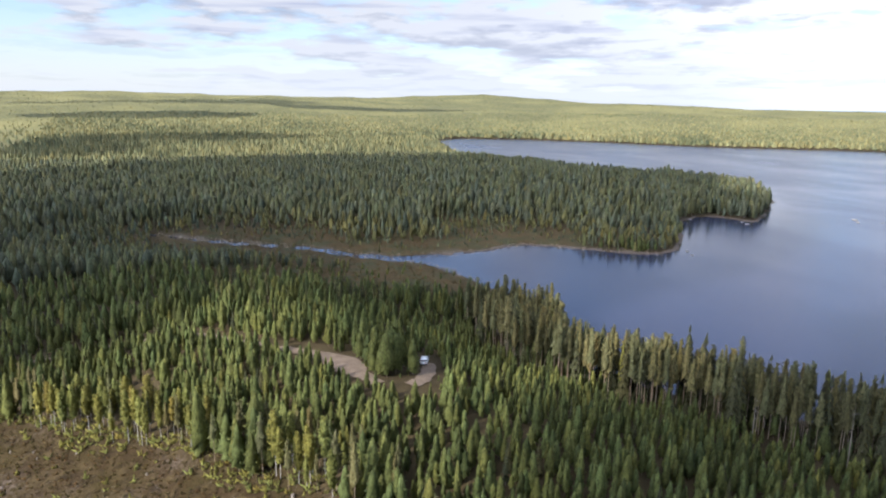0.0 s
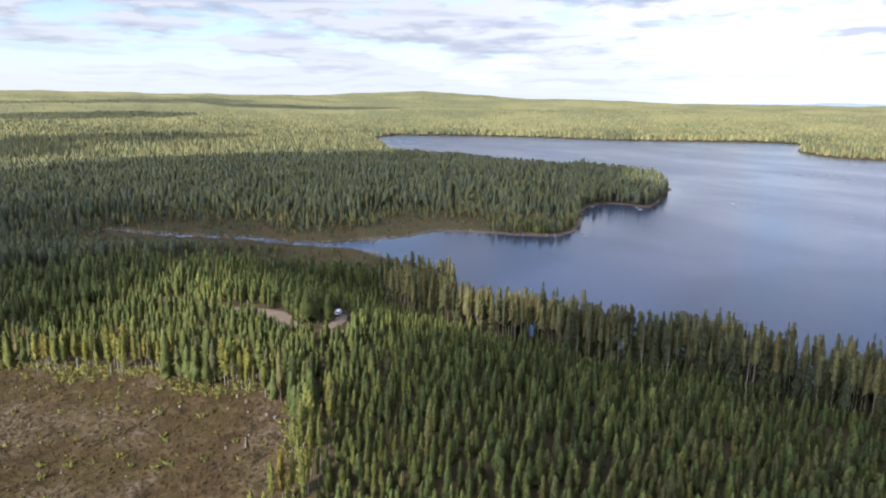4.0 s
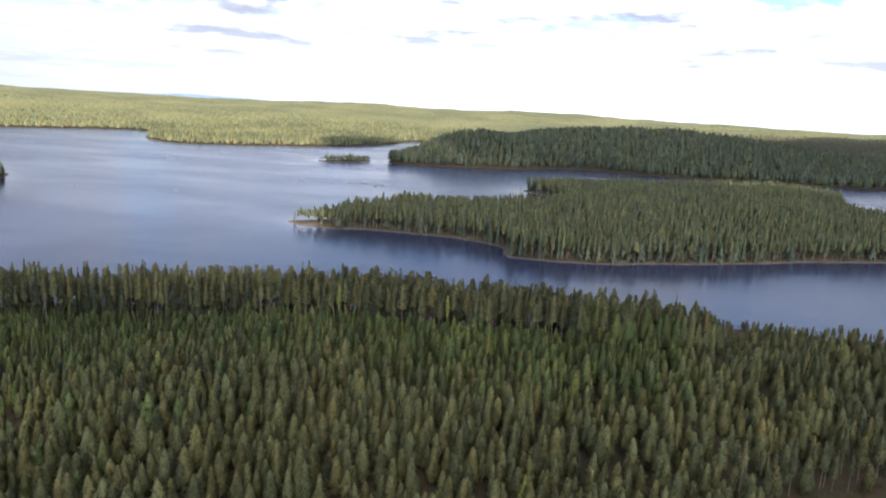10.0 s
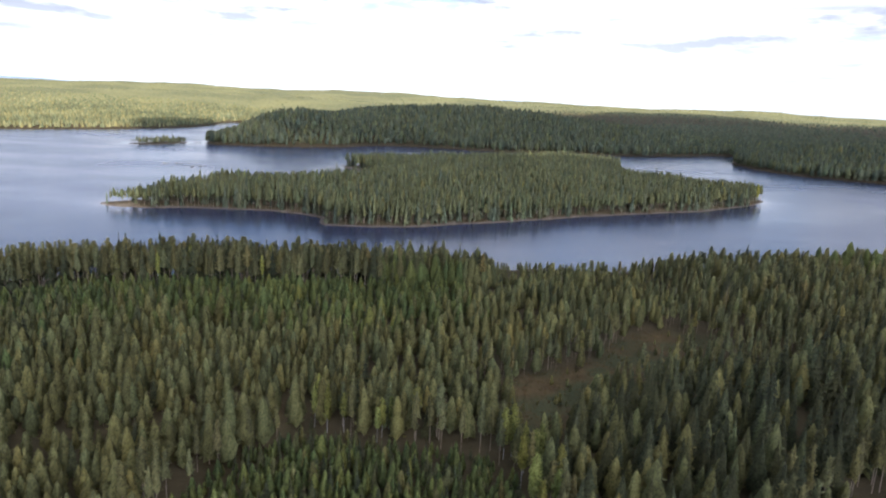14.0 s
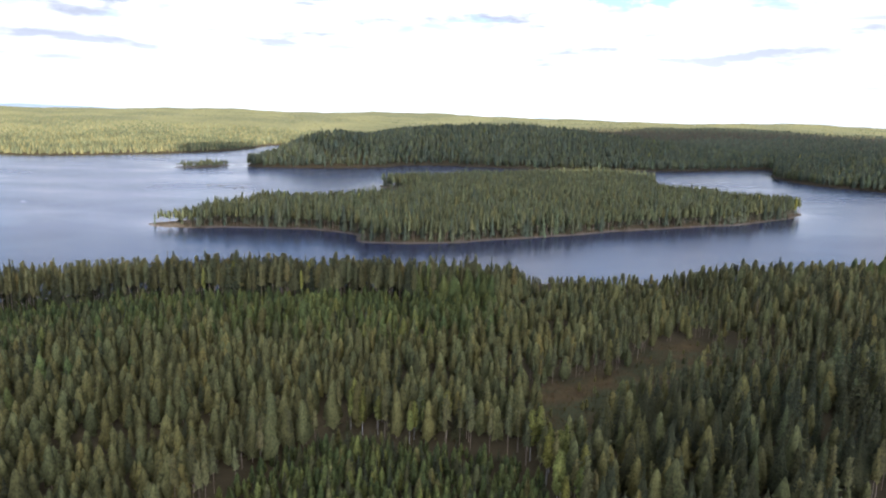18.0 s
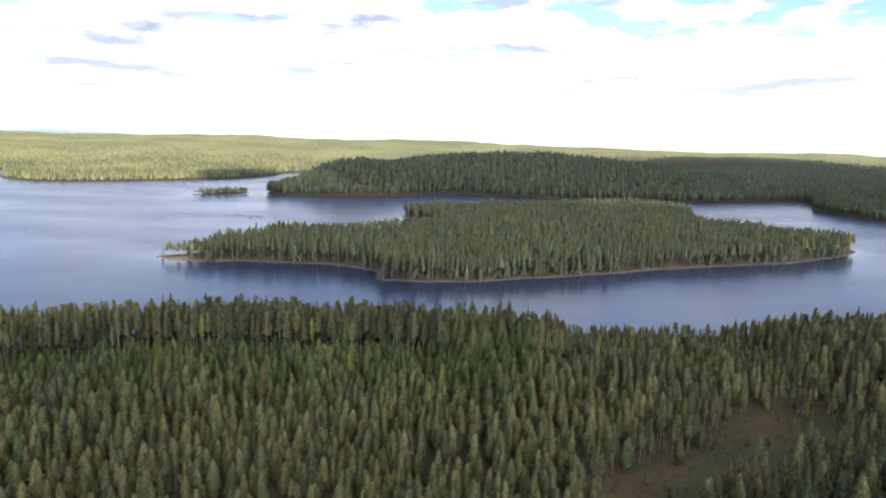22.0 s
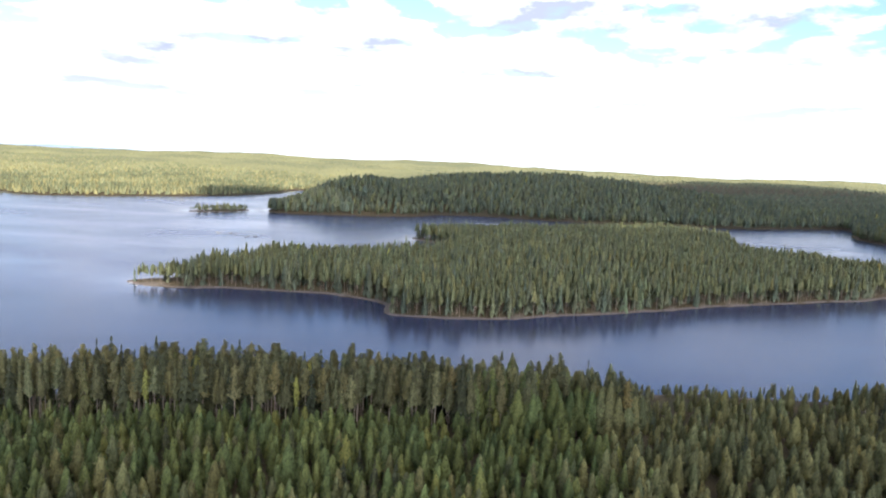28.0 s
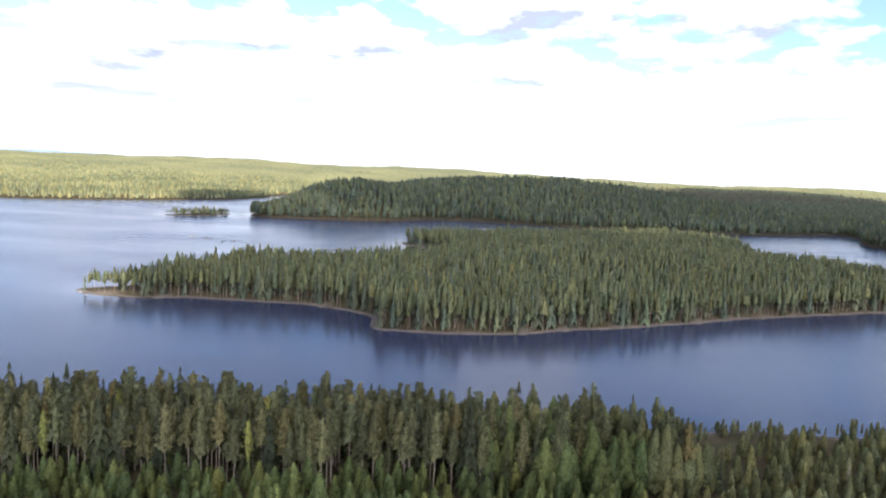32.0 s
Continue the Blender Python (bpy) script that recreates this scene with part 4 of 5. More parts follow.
def distant_woods():
    rng = np.random.default_rng(7)
    for box, gap in (((-1900, 1100, -60, 1900), 8.6), ((-3400, 2600, -1200, 3400), 21.0)):
        x, y = scatter(*box, gap, rng)
        d = inland(x, y)
        keep = d > 1.6
        keep &= ~((x > -430) & (x < 330) & (y > -60) & (y < 350))
        keep &= ~((x > -1000) & (x < -405) & (y > -80) & (y < 660))
        keep &= ~((x > -310) & (x < 800) & (y > 820) & (y < 1330))
        keep &= inside_by(x, y, ISLAND_P) < -6
        keep &= inside_by(x, y, CLEAR_P) < 0
        if gap > 20:
            keep &= ~((x > -1900) & (x < 1100) & (y > -60) & (y < 1900))
        az = np.degrees(np.arctan2(-(x + 40), y - 20))
        keep &= ((az > -42) & (az < 104)) | (rng.uniform(0, 1, x.shape) < 0.3)
        x, y, d = x[keep], y[keep], d[keep]
        r = np.hypot(x, y - 100)
        z = height(x, y, d) + step(r, 1600, 2100) * 8 * step(d, 20, 140) - 0.5
        tall = rng.normal(13, 2.3, x.shape) * (1 - 0.22 * step(r, 700, 1100)) * (1 - 0.5 * step(r, 1150, 1900) * step(d, 30, 80))
        wide = rng.uniform(1.0, 1.6, x.shape) * (1 + 1.6 * step(r, 1300, 2100))
        # darker needles in this area stand in for the shade of clouds
        shade_zone = (x > 250) & (y > 800) & (y < 2250)
        for on, label, needles in ((~shade_zone, "far sunlit woods on low hills round the lake", NEEDLE_FAR), (shade_zone, "far woods beyond the lake, needles darkened for cloud shade", NEEDLE_HAZED)):
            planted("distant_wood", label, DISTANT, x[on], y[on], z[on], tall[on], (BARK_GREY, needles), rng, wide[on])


near_woods()
middle_woods()
distant_woods()


# ---- helpers for things made of parts ----
def empty(name, m=None, label="", category="", group=""):
    ob = new(name)
    ob.empty_display_size = 0.3
    if m is not None:
        ob.matrix_world = m
    return tagged(ob, label, category, group)


def mesh_part(name, me, parent, label=""):
    ob = new(name, me)
    ob.parent = parent
    return tagged(ob, label)


def part(name, bm, mat, parent, label="", smooth=False):
    me = bpy.data.meshes.new(name)
    for f in bm.faces:
        f.smooth = smooth
    bm.to_mesh(me)
    bm.free()
    me.materials.append(mat)
    return mesh_part(name, me, parent, label)


# ---- single trees where the camera passes nearest ----
CROWNS = {k: m[1] for k, m in KIND_MATS.items()}


def tree_thing(kind, seed, sides, limbs, label):
    (tv, tf, _), (cv, cf, _) = tree(kind, seed, 2, sides, limbs, True)
    ob = empty(NAMES[kind] + "_tree", None, label, "tree", "single " + NAMES[kind].replace("_", " ") + " trees")
    mesh_part("trunk", fast_mesh("trunk", tv, tf, [KIND_MATS[kind][0]], None, None, True), ob)
    mesh_part("crown", fast_mesh("crown", cv, cf, [CROWNS[kind]], None, None, True), ob)
    return ob


TREE_LABELS = {"young": "young bushy green pine in the dense plantation", "pine": "tall shore pine with bare orange-brown trunk",
               "spruce": "dark green pointed spruce with drooping branches", "birch": "slender birch with white trunk and yellowing leaves"}


def single_trees():
    rng = random.Random(21)
    detail = {"young": (6, 8), "pine": (7, 16), "spruce": (6, 4), "birch": (6, 12)}
    for kind, spots in SINGLES.items():
        moulds = [tree_thing(kind, 400 + 17 * k, *detail[kind], TREE_LABELS[kind]) for k in range(6)]
        for k, (x, y, z, tall) in enumerate(spots):
            w = tall * rng.uniform(0.9, 1.15)
            m = Matrix.LocRotScale((x, y, z), Euler((0, 0, rng.uniform(0, 6.28))), (w, w, tall))
            if k < 6:
                moulds[k].matrix_basis = m
            else:
                mould = moulds[rng.randrange(6)]
                at = Matrix.Diagonal((*mould.scale, 1)).inverted()
                copy_thing(mould, m @ at)
        for k in range(len(spots), 6):
            for o in (*moulds[k].children, moulds[k]):
                bpy.data.objects.remove(o)


single_trees()


# ---- stony rim of the shores ----
SHORE_STONE = surface("shore_stones", ((0.060, 0.044, 0.030), (0.140, 0.106, 0.075)), 0.8, 0.95, 0.5, 4.0, 0.15)


def shore_rim(name, label, line, closed):
    """A narrow strip of stones and dry moss between the wood and the water."""
    p = np.array(line, float)
    q = np.roll(p, -1, 0) if closed else p[1:]
    a = p if closed else p[:-1]
    fine = []
    for (ax, ay), (bx, by) in zip(a, q):
        n = max(1, int(math.hypot(bx - ax, by - ay) / 3))
        fine += [(ax + (bx - ax) * k / n, ay + (by - ay) * k / n) for k in range(n)]
    p = np.array(fine)
    wx, wy = wobble(p[:, 0], p[:, 1])
    p = 2 * p - np.stack([wx, wy], 1)
    d = np.roll(p, -1, 0) - np.roll(p, 1, 0) if closed else np.gradient(p, axis=0)
    side = np.stack([-d[:, 1], d[:, 0]], 1) / (np.linalg.norm(d, axis=1)[:, None] + 1e-9)
    if inland(*(p + side * 2).T).mean() < inland(*(p - side * 2).T).mean():
        side = -side
    i = np.arange(len(p))
    wide = 1.3 + 0.6 * np.sin(i / 2.3) + 0.5 * np.sin(i / 0.9 + 1)
    rows = [(-1.2, -0.25, 0 * wide), (0.0, 0.22, 0 * wide), (0.0, 0.62, wide), (0.0, 0.35, wide + 1.0)]
    v = np.concatenate([np.column_stack([p + side * (o + w)[:, None], z + 0.08 * np.sin(i * 1.7)]) for o, z, w in rows])
    m = len(p)
    j = np.arange(m if closed else m - 1)
    f = np.concatenate([np.stack([k * m + j, k * m + (j + 1) % m, (k + 1) * m + (j + 1) % m, (k + 1) * m + j], 1) for k in range(3)])
    tagged(new(name, fast_mesh(name, v, f, [SHORE_STONE], None, None, True)), label, "shore", kind="structure")


shore_rim("island_shore", "narrow stony brown rim of the wooded island", ISLAND_P, True)
shore_rim("islet_shore", "narrow stony rim of the small islet", ISLET_P, True)
shore_rim("cape_shore", "stony rim of the wooded cape", rounded(CAPE_SHORE[7:20], 2, False), False)
shore_rim("near_shore", "narrow stony rim of the near shore", rounded(NEAR_SHORE[10:22], 2, False), False)


# ---- clearing: road, car, stumps, shrubs ----
def build_road():
    for name, line, half in (("forest_road", ROAD, 1.5), ("parking_spur", SPUR, 1.7)):
        p = rounded(line, 3, False)
        d = np.gradient(p, axis=0)
        n = np.stack([-d[:, 1], d[:, 0]], 1) / np.linalg.norm(d, axis=1)[:, None]
        rows = []
        for k, q in enumerate((-1.0, -0.5, 0.0, 0.5, 1.0)):
            w = half * q * np.where(p[:, 0] < -292, 0.55, 1.0) * (1 + 0.12 * np.sin(np.arange(len(p)) * 1.3 + k)) + (2.2 * bell(p[:, 0], p[:, 1], -277, 134, 7, 6) * (q * 1.4) if name == "forest_road" else 0)
            xy = p + n * np.asarray(w)[:, None]
            z = height(xy[:, 0], xy[:, 1]) + 0.22 - 0.1 * abs(q) - 0.03 * (abs(q) == 0.5) + (0.05 if name == "parking_spur" else 0)
            rows.append(np.column_stack([xy, z]))
        v, m = np.concatenate(rows), len(p)
        i = (np.arange(4)[:, None] * m + np.arange(m - 1)).ravel()
        me = fast_mesh(name, v, np.stack([i, i + m, i + m + 1, i + 1], 1), [SAND], None, None, True)
        tagged(new(name, me), "sandy gravel forest track through young pines", "road", kind="structure")


build_road()


def box(bm, x0, x1, y0, y1, z0, z1, taper=0.0):
    r = bmesh.ops.create_cube(bm, size=1.0)
    for v in r["verts"]:
        top = v.co.z > 0
        k = 1 - taper * top
        v.co = Vector(((x0 + x1) / 2 + v.co.x * (x1 - x0) * k, (y0 + y1) / 2 + v.co.y * (y1 - y0) * (1 - 0.6 * taper * top), z0 if not top else z1))
    return r["verts"]


PAINT = surface("white_paint", ((0.72, 0.73, 0.74), (0.84, 0.85, 0.86)), 0.7, 0.25, 0.0)
GLASS = surface("dark_car_glass", ((0.015, 0.018, 0.022), (0.03, 0.035, 0.04)), 1.0, 0.08, 0.0)
RUBBER = surface("tyre_rubber", ((0.015, 0.015, 0.015), (0.035, 0.035, 0.035)), 6.0, 0.9, 0.2)
ALLOY = surface("wheel_alloy", ((0.45, 0.46, 0.48), (0.62, 0.63, 0.65)), 4.0, 0.35, 0.0, metal=0.8)
LAMP_RED = surface("tail_lamp_red", ((0.35, 0.02, 0.02), (0.5, 0.04, 0.03)), 4.0, 0.2, 0.0)
LAMP_CLEAR = surface("head_lamp_clear", ((0.6, 0.62, 0.65), (0.8, 0.82, 0.85)), 4.0, 0.1, 0.0)
PLASTIC = surface("black_plastic", ((0.02, 0.02, 0.02), (0.05, 0.05, 0.05)), 3.0, 0.6, 0.1)


def build_car(x, y, turn):
    z = float(height([x], [y])[0]) + 0.26
    car = empty("car", pose(x, y, z, 0, 0, turn), "white estate car parked on the sandy spur", "car")
    bm = bmesh.new()
    prof = [(-2.2, 0.35), (-2.25, 0.75), (-2.15, 0.98), (-0.95, 1.02), (1.0, 1.02), (2.05, 0.88), (2.2, 0.62), (2.15, 0.33)]
    ends = []
    for s in (-0.88, 0.88):
        ends.append([bm.verts.new((px, s, pz)) for px, pz in prof])
    bm.faces.new(ends[0][::-1]), bm.faces.new(ends[1])
    for k in range(len(prof)):
        a, b = k, (k + 1) % len(prof)
        bm.faces.new((ends[0][a], ends[0][b], ends[1][b], ends[1][a]))
    bmesh.ops.recalc_face_normals(bm, faces=bm.faces)
    bmesh.ops.bevel(bm, geom=bm.edges[:], offset=0.06, segments=2, affect="EDGES")
    part("body", bm, PAINT, car, "glossy white paint", True)
    bm = bmesh.new()
    box(bm, -2.05, 1.05, -0.80, 0.80, 1.0, 1.50, 0.24)
    bmesh.ops.bevel(bm, geom=bm.edges[:], offset=0.07, segments=2, affect="EDGES")
    part("cabin", bm, PAINT, car, "white roof and pillars", True)
    for s in (-1, 1):
        bm = bmesh.new()
        box(bm, -1.75, 0.72, s * 0.70 - 0.06, s * 0.70 + 0.06, 1.08, 1.38, 0.10)
        for v in bm.verts:
            v.co.y += s * (0.06 if v.co.z < 1.2 else 0.01)
        part("side_window", bm, GLASS, car)
    bm = bmesh.new()
    box(bm, 0.86, 0.98, -0.62, 0.62, 1.06, 1.40)
    for v in bm.verts:
        v.co.x -= 0.22 * (v.co.z > 1.2)
    part("windscreen", bm, GLASS, car)
    bm = bmesh.new()
    box(bm, -2.04, -1.94, -0.62, 0.62, 1.08, 1.38)
    for v in bm.verts:
        v.co.x += 0.22 * (v.co.z > 1.2)
    part("rear_window", bm, GLASS, car)
    for px in (-1.35, 1.35):
        for s in (-1, 1):
            wheel = empty("wheel", None)
            wheel.parent = car
            wheel.location = (px, s * 0.82, 0.32)
            bm = bmesh.new()
            bmesh.ops.create_cone(bm, cap_ends=True, segments=20, radius1=0.33, radius2=0.33, depth=0.22, matrix=Matrix.Rotation(radians(90), 4, "X"))
            bmesh.ops.bevel(bm, geom=[e for e in bm.edges if len(e.link_faces) == 2 and e.calc_face_angle() > 1], offset=0.03, segments=2, affect="EDGES")
            part("tyre", bm, RUBBER, wheel, smooth=True)
            bm = bmesh.new()
            bmesh.ops.create_cone(bm, cap_ends=True, segments=16, radius1=0.21, radius2=0.17, depth=0.05,
                                  matrix=Matrix.Translation((0, s * 0.11, 0)) @ Matrix.Rotation(radians(-90 * s), 4, "X"))
            part("rim", bm, ALLOY, wheel)
    for s in (-0.66, 0.66):
        bm = bmesh.new()
        box(bm, 2.06, 2.22, s - 0.17, s + 0.17, 0.66, 0.80)
        part("headlight", bm, LAMP_CLEAR, car)
        bm = bmesh.new()
        box(bm, -2.27, -2.16, s - 0.13, s + 0.13, 0.70, 0.95)
        part("tail_light", bm, LAMP_RED, car)
        bm = bmesh.new()
        box(bm, 0.62, 0.78, s * 1.4 - 0.09, s * 1.4 + 0.09, 1.02, 1.16)
        part("wing_mirror", bm, PLASTIC, car)
    for px, name in ((2.18, "front_bumper"), (-2.22, "rear_bumper")):
        bm = bmesh.new()
        box(bm, px - 0.08, px + 0.08, -0.84, 0.84, 0.34, 0.52)
        part(name, bm, PLASTIC, car)


build_car(-273.5, 152.5, 150)


def lump(rng, flat=0.7, cuts=2, rough=0.22):
    bm = bmesh.new()
    bmesh.ops.create_icosphere(bm, subdivisions=cuts, radius=1.0)
    o = Vector((rng.uniform(0, 50), rng.uniform(0, 50), rng.uniform(0, 50)))
    for v in bm.verts:
        v.co *= 1 + rough * noise.noise(v.co * 1.3 + o) + rough * 0.5 * noise.noise(v.co * 3.1 + o)
        v.co.z *= flat
    return bm


def boulders():
    rng = random.Random(4)
    meshes = []
    for k in range(4):
        bm = lump(rng)
        me = bpy.data.meshes.new("boulder")
        bm.to_mesh(me)
        bm.free()
        me.materials.append(ROCK)
        meshes.append(me)
    spots = []
    for k in range(16):                                   # reef between the islet and the island
        u = rng.uniform(0, 1)
        spots.append((-262 + 50 * u + rng.uniform(-4, 4), 746 - 34 * u + rng.uniform(-9, 9), rng.uniform(0.7, 1.9)))
    spots += [(-448, 560, 1.6), (-440, 552, 1.1), (-432, 566, 0.9), (-409, 366, 1.0), (-400, 361, 0.8), (-492, 448, 1.2), (-462, 470, 1.5), (-470, 474, 1.0),
              (-206, 474, 1.1), (-209, 479, 0.9), (-200, 468, 0.8), (-303, 1016, 1.2), (-310, 1024, 1.4)]
    for x, y, r in spots:
        ob = new("boulder", meshes[rng.randrange(4)])
        ob.matrix_world = Matrix.LocRotScale((x, y, r * 0.05), Euler((0, 0, rng.uniform(0, 6.28))), (r * 1.3, r, r * 0.7))
        tagged(ob, "grey weathered boulder breaking the lake surface", "boulder", "boulders in the lake")


boulders()


def stumps_and_logs():
    rng = random.Random(8)
    bm = bmesh.new()
    bmesh.ops.create_cone(bm, cap_ends=True, segments=10, radius1=0.26, radius2=0.19, depth=0.45, matrix=Matrix.Translation((0, 0, 0.2)))
    stump = bpy.data.meshes.new("stump")
    bm.to_mesh(stump)
    bm.free()
    stump.materials.append(DEADWOOD)
    n = 0
    while n < 70:
        x, y = (rng.uniform(-300, -185), rng.uniform(30, 122)) if n < 56 else (rng.uniform(80, 125), rng.uniform(108, 138))
        if (n < 56 and inside_by([x], [y], CLEAR_P)[0] < 2) or (n >= 56 and inside_by([x], [y], CUT_P)[0] < 1):
            continue
        ob = new("tree_stump", stump)
        k = rng.uniform(0.8, 1.5)
        ob.matrix_world = Matrix.LocRotScale((x, y, float(height([x], [y])[0]) - 0.05), Euler((0, 0, rng.uniform(0, 6.28))), (k, k, k * rng.uniform(0.7, 1.2)))
        tagged(ob, "pale sawn tree stump in the cut clearing", "stump", "stumps in the clearing")
        n += 1
    for x, y, long, turn in ((86, 127, 9, 20), (90, 126, 7, 8), (84, 125.2, 6, -4), (-240, 96, 6, 130), (-215, 110, 6, 165)):
        bm = bmesh.new()
        bmesh.ops.create_cone(bm, cap_ends=True, segments=9, radius1=0.19, radius2=0.10, depth=long, matrix=Matrix.Rotation(radians(90), 4, "Y"))
        log = empty("fallen_log", pose(x, y, float(height([x], [y])[0]) + 0.17, 0, 0, turn), "pale fallen log lying on the cut ground", "log", "fallen logs")
        part("stem", bm, DEADWOOD, log)
        for _ in range(4):
            px = rng.uniform(-long / 2, long / 2)
            bm = bmesh.new()
            bmesh.ops.create_cone(bm, cap_ends=True, segments=5, radius1=0.05, radius2=0.02, depth=0.8,
                                  matrix=pose(px, 0, 0.35, rng.uniform(-40, 40), rng.uniform(-30, 30)))
            part("branch_stub", bm, DEADWOOD, log)


stumps_and_logs()


def snags():
    """Dead standing trees with grey stems."""
    rng = random.Random(13)
    for x, y, tall in ((-214, 222, 15), (-203, 220, 13), (-226, 208, 12), (-190, 236, 14), (-120, 276, 12), (66, 290, 11), (126, 262, 13), (140, 248, 14), (108, 268, 10), (150, 280, 12), (-60, 284, 13)):
        s = Shape()
        trunk_of(s, rng, tall, 0.15, 6, 0.02)
        v, f, _ = s.arrays()
        z = float(height([x], [y])[0]) - 0.1
        ob = empty("dead_tree", pose(x, y, z), "dead grey standing tree without needles", "dead tree", "dead trees")
        mesh_part("trunk", fast_mesh("trunk", v, f, [DEADWOOD]), ob)
        for k in range(9):
            s = Shape()
            a, h, o = rng.uniform(0, 6.28), tall * rng.uniform(0.35, 0.95), rng.uniform(0.7, 1.7)
            c, n = math.cos(a), math.sin(a)
            s.fan([(-0.05 * n, 0.05 * c, h), (0.05 * n, -0.05 * c, h), (0, 0, h + 0.1), (o * c, o * n, h + rng.uniform(-0.5, 0.2))], [(0, 1, 3), (1, 2, 3), (2, 0, 3)], 0)
            v, f, _ = s.arrays()
            mesh_part("bare_branch", fast_mesh("bare_branch", v, f, [DEADWOOD]), ob)


snags()


def low_growth():
    rng = np.random.default_rng(11)
    bush = []
    for k in range(5):
        r = random.Random(600 + k)
        s = Shape()
        for j in range(5):
            a, q = r.uniform(0, 6.28), r.uniform(0.05, 0.42)
            tuft(s, r, q * math.cos(a), q * math.sin(a), r.uniform(0, 0.25), a, r.uniform(0.5, 1.4), r.uniform(0.4, 0.85), 0.16, 0)
        bush.append(s.arrays())
    stick = []
    for k in range(4):
        r = random.Random(700 + k)
        s = Shape()
        a, b = r.uniform(-0.2, 0.2), r.uniform(0.02, 0.2)
        s.fan([(-1, 0, 0.02), (-1, 0.05, 0.02), (-1, 0.02, 0.07), (1, a, b)], [(0, 1, 3), (1, 2, 3), (2, 0, 3)], 0)
        stick.append(s.arrays())
    reed = []
    for k in range(4):
        r = random.Random(800 + k)
        s = Shape()
        for j in range(5):
            x, y, h = r.uniform(-0.5, 0.5), r.uniform(-0.5, 0.5), r.uniform(0.5, 1.0)
            s.tri((x - 0.05, y, 0), (x + 0.05, y, 0), (x + r.uniform(-0.15, 0.15), y + r.uniform(-0.15, 0.15), h), 0)
        reed.append(s.arrays())
    for name, label, poly, bx, gap, part_of, size, shapes, mat in (
            ("heath_shrubs", "low green and russet shrubs over the cut clearing", CLEAR_P, (-335, -165, 0, 128), 0.95, 0.75, (0.15, 0.8), bush, LEAF_SHRUB),
            ("clearing_bushes", "yellow-green leafy bushes scattered over the cut clearing", CLEAR_P, (-335, -165, 0, 128), 4.2, 0.35, (0.7, 2.0), bush, LEAF_BIRCH),
            ("logging_slash", "pale cut branches strewn over the clearing", CLEAR_P, (-335, -165, 0, 128), 2.6, 0.7, (0.3, 1.1), stick, DEADWOOD),
            ("bog_shrubs", "russet dwarf shrubs on the open bog", MEADOW_P, (20, 115, 145, 244), 1.1, 0.8, (0.25, 0.75), bush, LEAF_SHRUB),
            ("cut_shrubs", "russet shrubs on the cut ground", CUT_P, (70, 165, 98, 150), 1.8, 0.6, (0.4, 1.0), bush, LEAF_SHRUB)):
        x, y = scatter(*bx, gap, rng)
        on = (inside_by(x, y, poly) > -3) & (rng.uniform(0, 1, x.shape) < part_of)
        x, y = x[on], y[on]
        planted(name, label, shapes, x, y, height(x, y), rng.uniform(*size, x.shape), (mat,), rng, category="undergrowth")
    x, y = scatter(-335, -165, 0, 128, 1.15, rng)
    rim = inside_by(x, y, CLEAR_P)
    on = (rim > -3.5) & (rim < 2.5 + 2 * np.sin(x / 5)) & (rng.uniform(0, 1, x.shape) < 0.6)
    x, y = x[on], y[on]
    planted("edge_bushes", "yellow-green birch saplings fringing the cut clearing", bush, x, y, height(x, y), rng.uniform(0.5, 1.9, x.shape), (LEAF_BIRCH,), rng, category="undergrowth")
    x, y = scatter(-560, -362, 90, 240, 2.5, rng)
    d = inland(x, y)
    on = (d > 1.0) & (line_away(x, y, BAY[:10]) < 80) & (rng.uniform(0, 1, x.shape) < 0.6)
    x, y, d = x[on], y[on], d[on]
    planted("bog_shrubs", "russet dwarf shrubs on the wet bog beside the bay", bush, x, y, height(x, y, d), rng.uniform(0.5, 1.5, x.shape), (LEAF_SHRUB,), rng, category="undergrowth")
    x, y = scatter(-560, -390, 80, 350, 1.8, rng)
    d = inland(x, y)
    on = (d > -4.5) & (d < 1.5) & (rng.uniform(0, 1, x.shape) < 0.6)
    x, y = x[on], y[on]
    planted("dry_reeds", "pale dry reeds standing along the bay", reed, x, y, np.maximum(height(x, y, d[on]), -0.4), rng.uniform(1.2, 2.2, x.shape), (REED,), rng, category="reeds")


REED = surface("dry_reed", ((0.22, 0.17, 0.11), (0.38, 0.31, 0.22)), 1.0)
low_growth()


# ---- clouds that drift behind the camera and shade the lake ----
def cloud_material(name, thin):
    """White cloud; thin is the share of light that passes straight through."""
    m, n = material(name)
    a = n.add("ShaderNodeBsdfTranslucent", {"Color": (0.97, 0.97, 0.98, 1)})
    b = n.add("ShaderNodeBsdfDiffuse", {"Color": (0.97, 0.97, 0.98, 1)})
    c = n.add("ShaderNodeBsdfTransparent")
    ab = n.add("ShaderNodeMixShader", {0: 0.4, 1: a.outputs[0], 2: b.outputs[0]})
    out = n.add("ShaderNodeMixShader", {0: thin, 1: ab.outputs[0], 2: c.outputs[0]})
    n.add("ShaderNodeOutputMaterial", {0: out.outputs[0]})
    return m


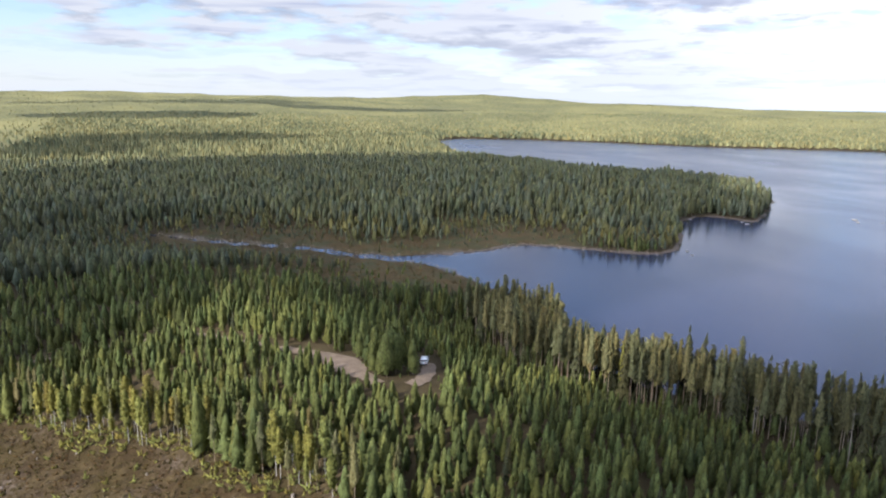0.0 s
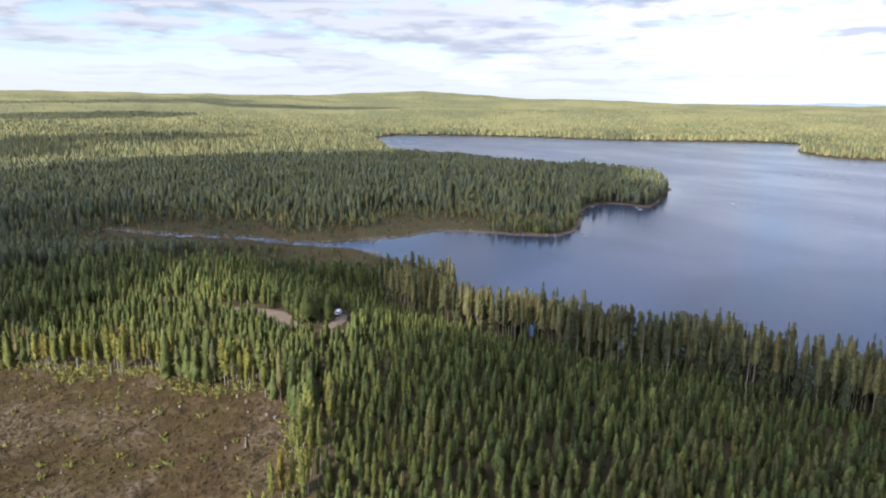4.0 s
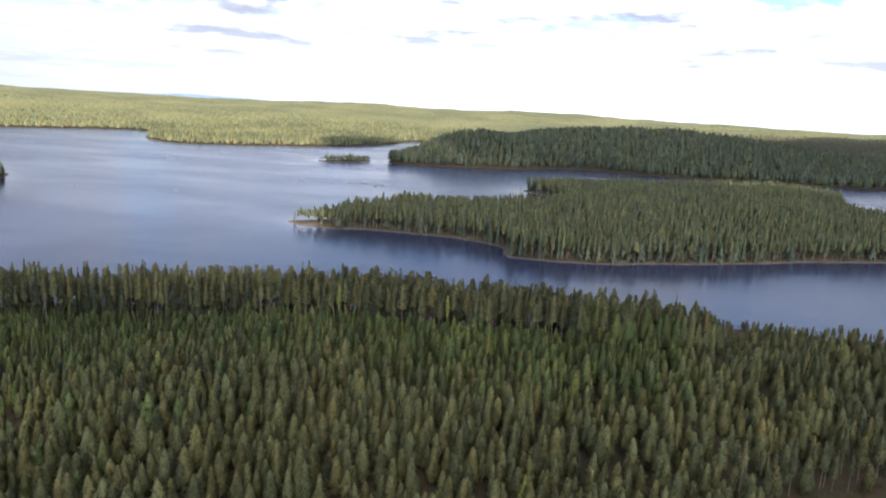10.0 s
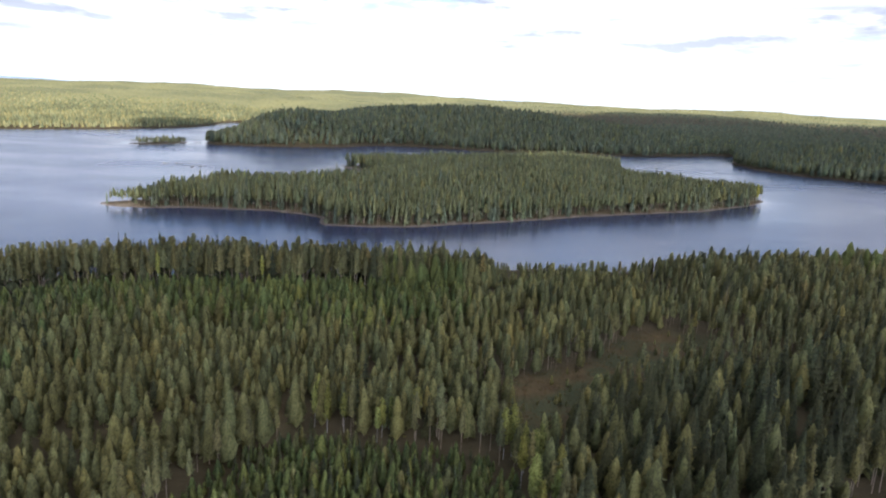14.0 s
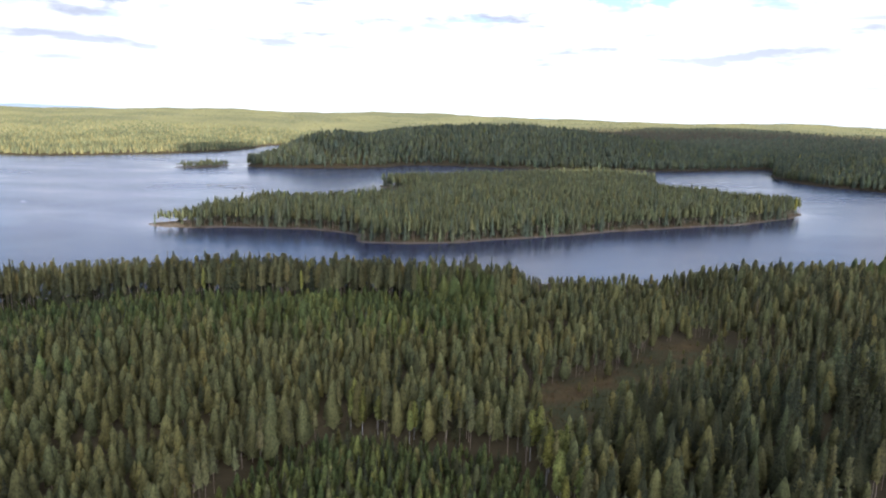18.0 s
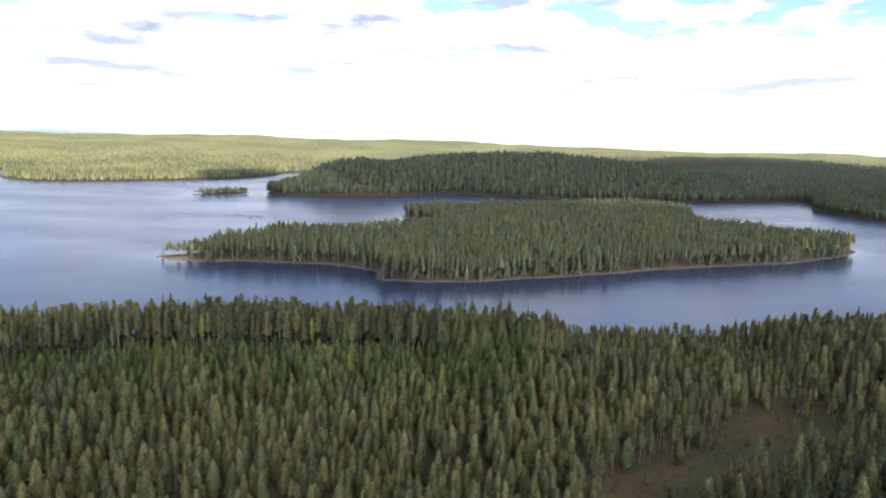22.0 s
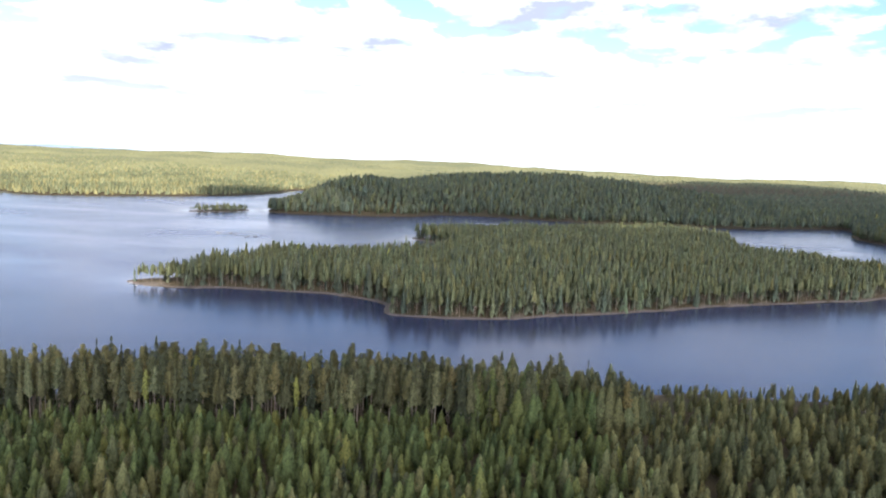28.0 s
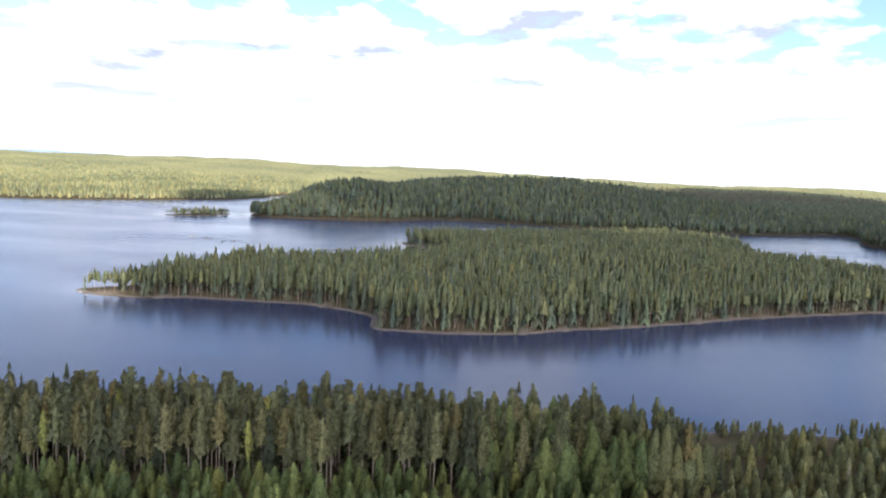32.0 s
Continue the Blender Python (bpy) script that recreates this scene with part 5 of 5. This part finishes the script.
def cumulus(mat, x, y, rx, ry, seed):
    """One flat-bottomed cumulus at 900 m; x, y is the spot on the ground that it shades."""
    k = 900 / SUN_WAY.z
    cx, cy = x + SUN_WAY.x * k, y + SUN_WAY.y * k
    rings, sides = 12, 40
    v, f = [(cx, cy, 900 + min(rx, ry) * 0.45)], []
    for i in range(1, rings + 1):
        u = i / rings
        for j in range(sides):
            a = 2 * math.pi * j / sides
            edge = 1 + 0.24 * noise.noise((math.cos(a) * 1.4, math.sin(a) * 1.4, seed * 3.1)) + 0.12 * noise.noise((math.cos(a) * 4, math.sin(a) * 4, seed * 5.7))
            px, py = u * edge * math.cos(a), u * edge * math.sin(a)
            puff = 1 + 0.5 * noise.noise((px * 2.2, py * 2.2, seed)) + 0.35 * noise.noise((px * 5.5, py * 5.5, seed))
            v.append((cx + rx * px, cy + ry * py, 900 + min(rx, ry) * 0.45 * math.sqrt(max(0, 1 - u * u)) * puff))
    low = len(v)
    for i in range(1, rings + 1):
        for j in range(sides):
            x0, y0, _ = v[1 + (i - 1) * sides + j]
            v.append((x0, y0, 890 - 10 * (1 - i / rings) + 6 * noise.noise((x0 / 60, y0 / 60, seed))))
    v.append((cx, cy, 880))
    for j in range(sides):
        q = (j + 1) % sides
        f += [(0, 1 + j, 1 + q), (len(v) - 1, low + q, low + j)]
        for i in range(rings - 1):
            a, b, c, d = 1 + i * sides + j, 1 + i * sides + q, 1 + (i + 1) * sides + q, 1 + (i + 1) * sides + j
            f += [(a, d, c), (a, c, b)]
            a, b, c, d = (low + i * sides + j, low + i * sides + q, low + (i + 1) * sides + q, low + (i + 1) * sides + j)
            f += [(a, b, c), (a, c, d)]
        a, b = 1 + (rings - 1) * sides + j, 1 + (rings - 1) * sides + q
        c, d = low + (rings - 1) * sides + q, low + (rings - 1) * sides + j
        f += [(a, d, c), (a, c, b)]
    me = fast_mesh("cumulus_cloud", np.array(v), np.array(f), [mat], None, None, True)
    tagged(new("cumulus_cloud", me), "white flat-bottomed cumulus cloud in the autumn sky", "cloud", kind="structure")


# the spot on the ground that each cloud shades, and its half width and depth
THIN_CLOUDS = ((115, 205, 270, 200), (-690, 260, 330, 330), (90, 620, 330, 260), (380, 1310, 720, 300), (200, 1260, 480, 230), (-120, 330, 170, 120), (-2500, 300, 260, 420),
               (700, 980, 420, 330), (90, 130, 200, 85), (-173, 212, 80, 56), (-212, 226, 55, 40), (110, 262, 95, 55), (245, 300, 150, 90), (-352, 990, 85, 60), (-470, 70, 150, 85), (-490, 60, 180, 115), (165, 175, 85, 65), (-325, 205, 55, 26), (560, 930, 260, 170), (-150, 1080, 210, 120))
DENSE_CLOUDS = ((-440, 1385, 95, 115), (980, 1560, 760, 640), (-1440, 210, 85, 230), (-1230, 20, 130, 90), (-2200, 850, 140, 330), (-1900, 200, 60, 260))
THIN, DENSE = cloud_material("thin_cloud", 0.48), cloud_material("dense_cloud", 0.16)
for k, row in enumerate(THIN_CLOUDS + DENSE_CLOUDS):
    cumulus(THIN if row in THIN_CLOUDS else DENSE, *row, 900 + k)


# ---- distance ----
def far_ridge():
    """The last ridges on the horizon, with the blue of the haze painted on."""
    m = surface("ridge_haze_blue", ((0.20, 0.25, 0.30), (0.27, 0.32, 0.37)), 0.004)
    for lo, hi, top in ((17, 48, 77), (-16, 0, 68)):
        az = np.radians(np.linspace(lo, hi, 60))
        u = np.linspace(0, 1, 60)
        z = 40 + (top - 40) * np.sin(np.pi * u) ** 0.5 + 4 * np.sin(u * 17) + 2 * np.sin(u * 41)
        x, y = -4760 * np.sin(az), 100 + 4760 * np.cos(az)
        v = np.concatenate([np.stack([x, y, z], 1), np.stack([x * 0.985, y * 0.985, 0 * z + 10], 1), np.stack([x * 1.02, y * 1.02, 0 * z + 10], 1)])
        i = np.arange(59)
        f = np.concatenate([np.stack([i, i + 60, i + 61, i + 1], 1), np.stack([i + 1, i + 121, i + 120, i], 1)])
        tagged(new("backdrop", fast_mesh("backdrop", v, f, [m], None, None, True)), "far wooded ridge on the horizon, coloured with blue haze", "ridge", kind="structure")


far_ridge()
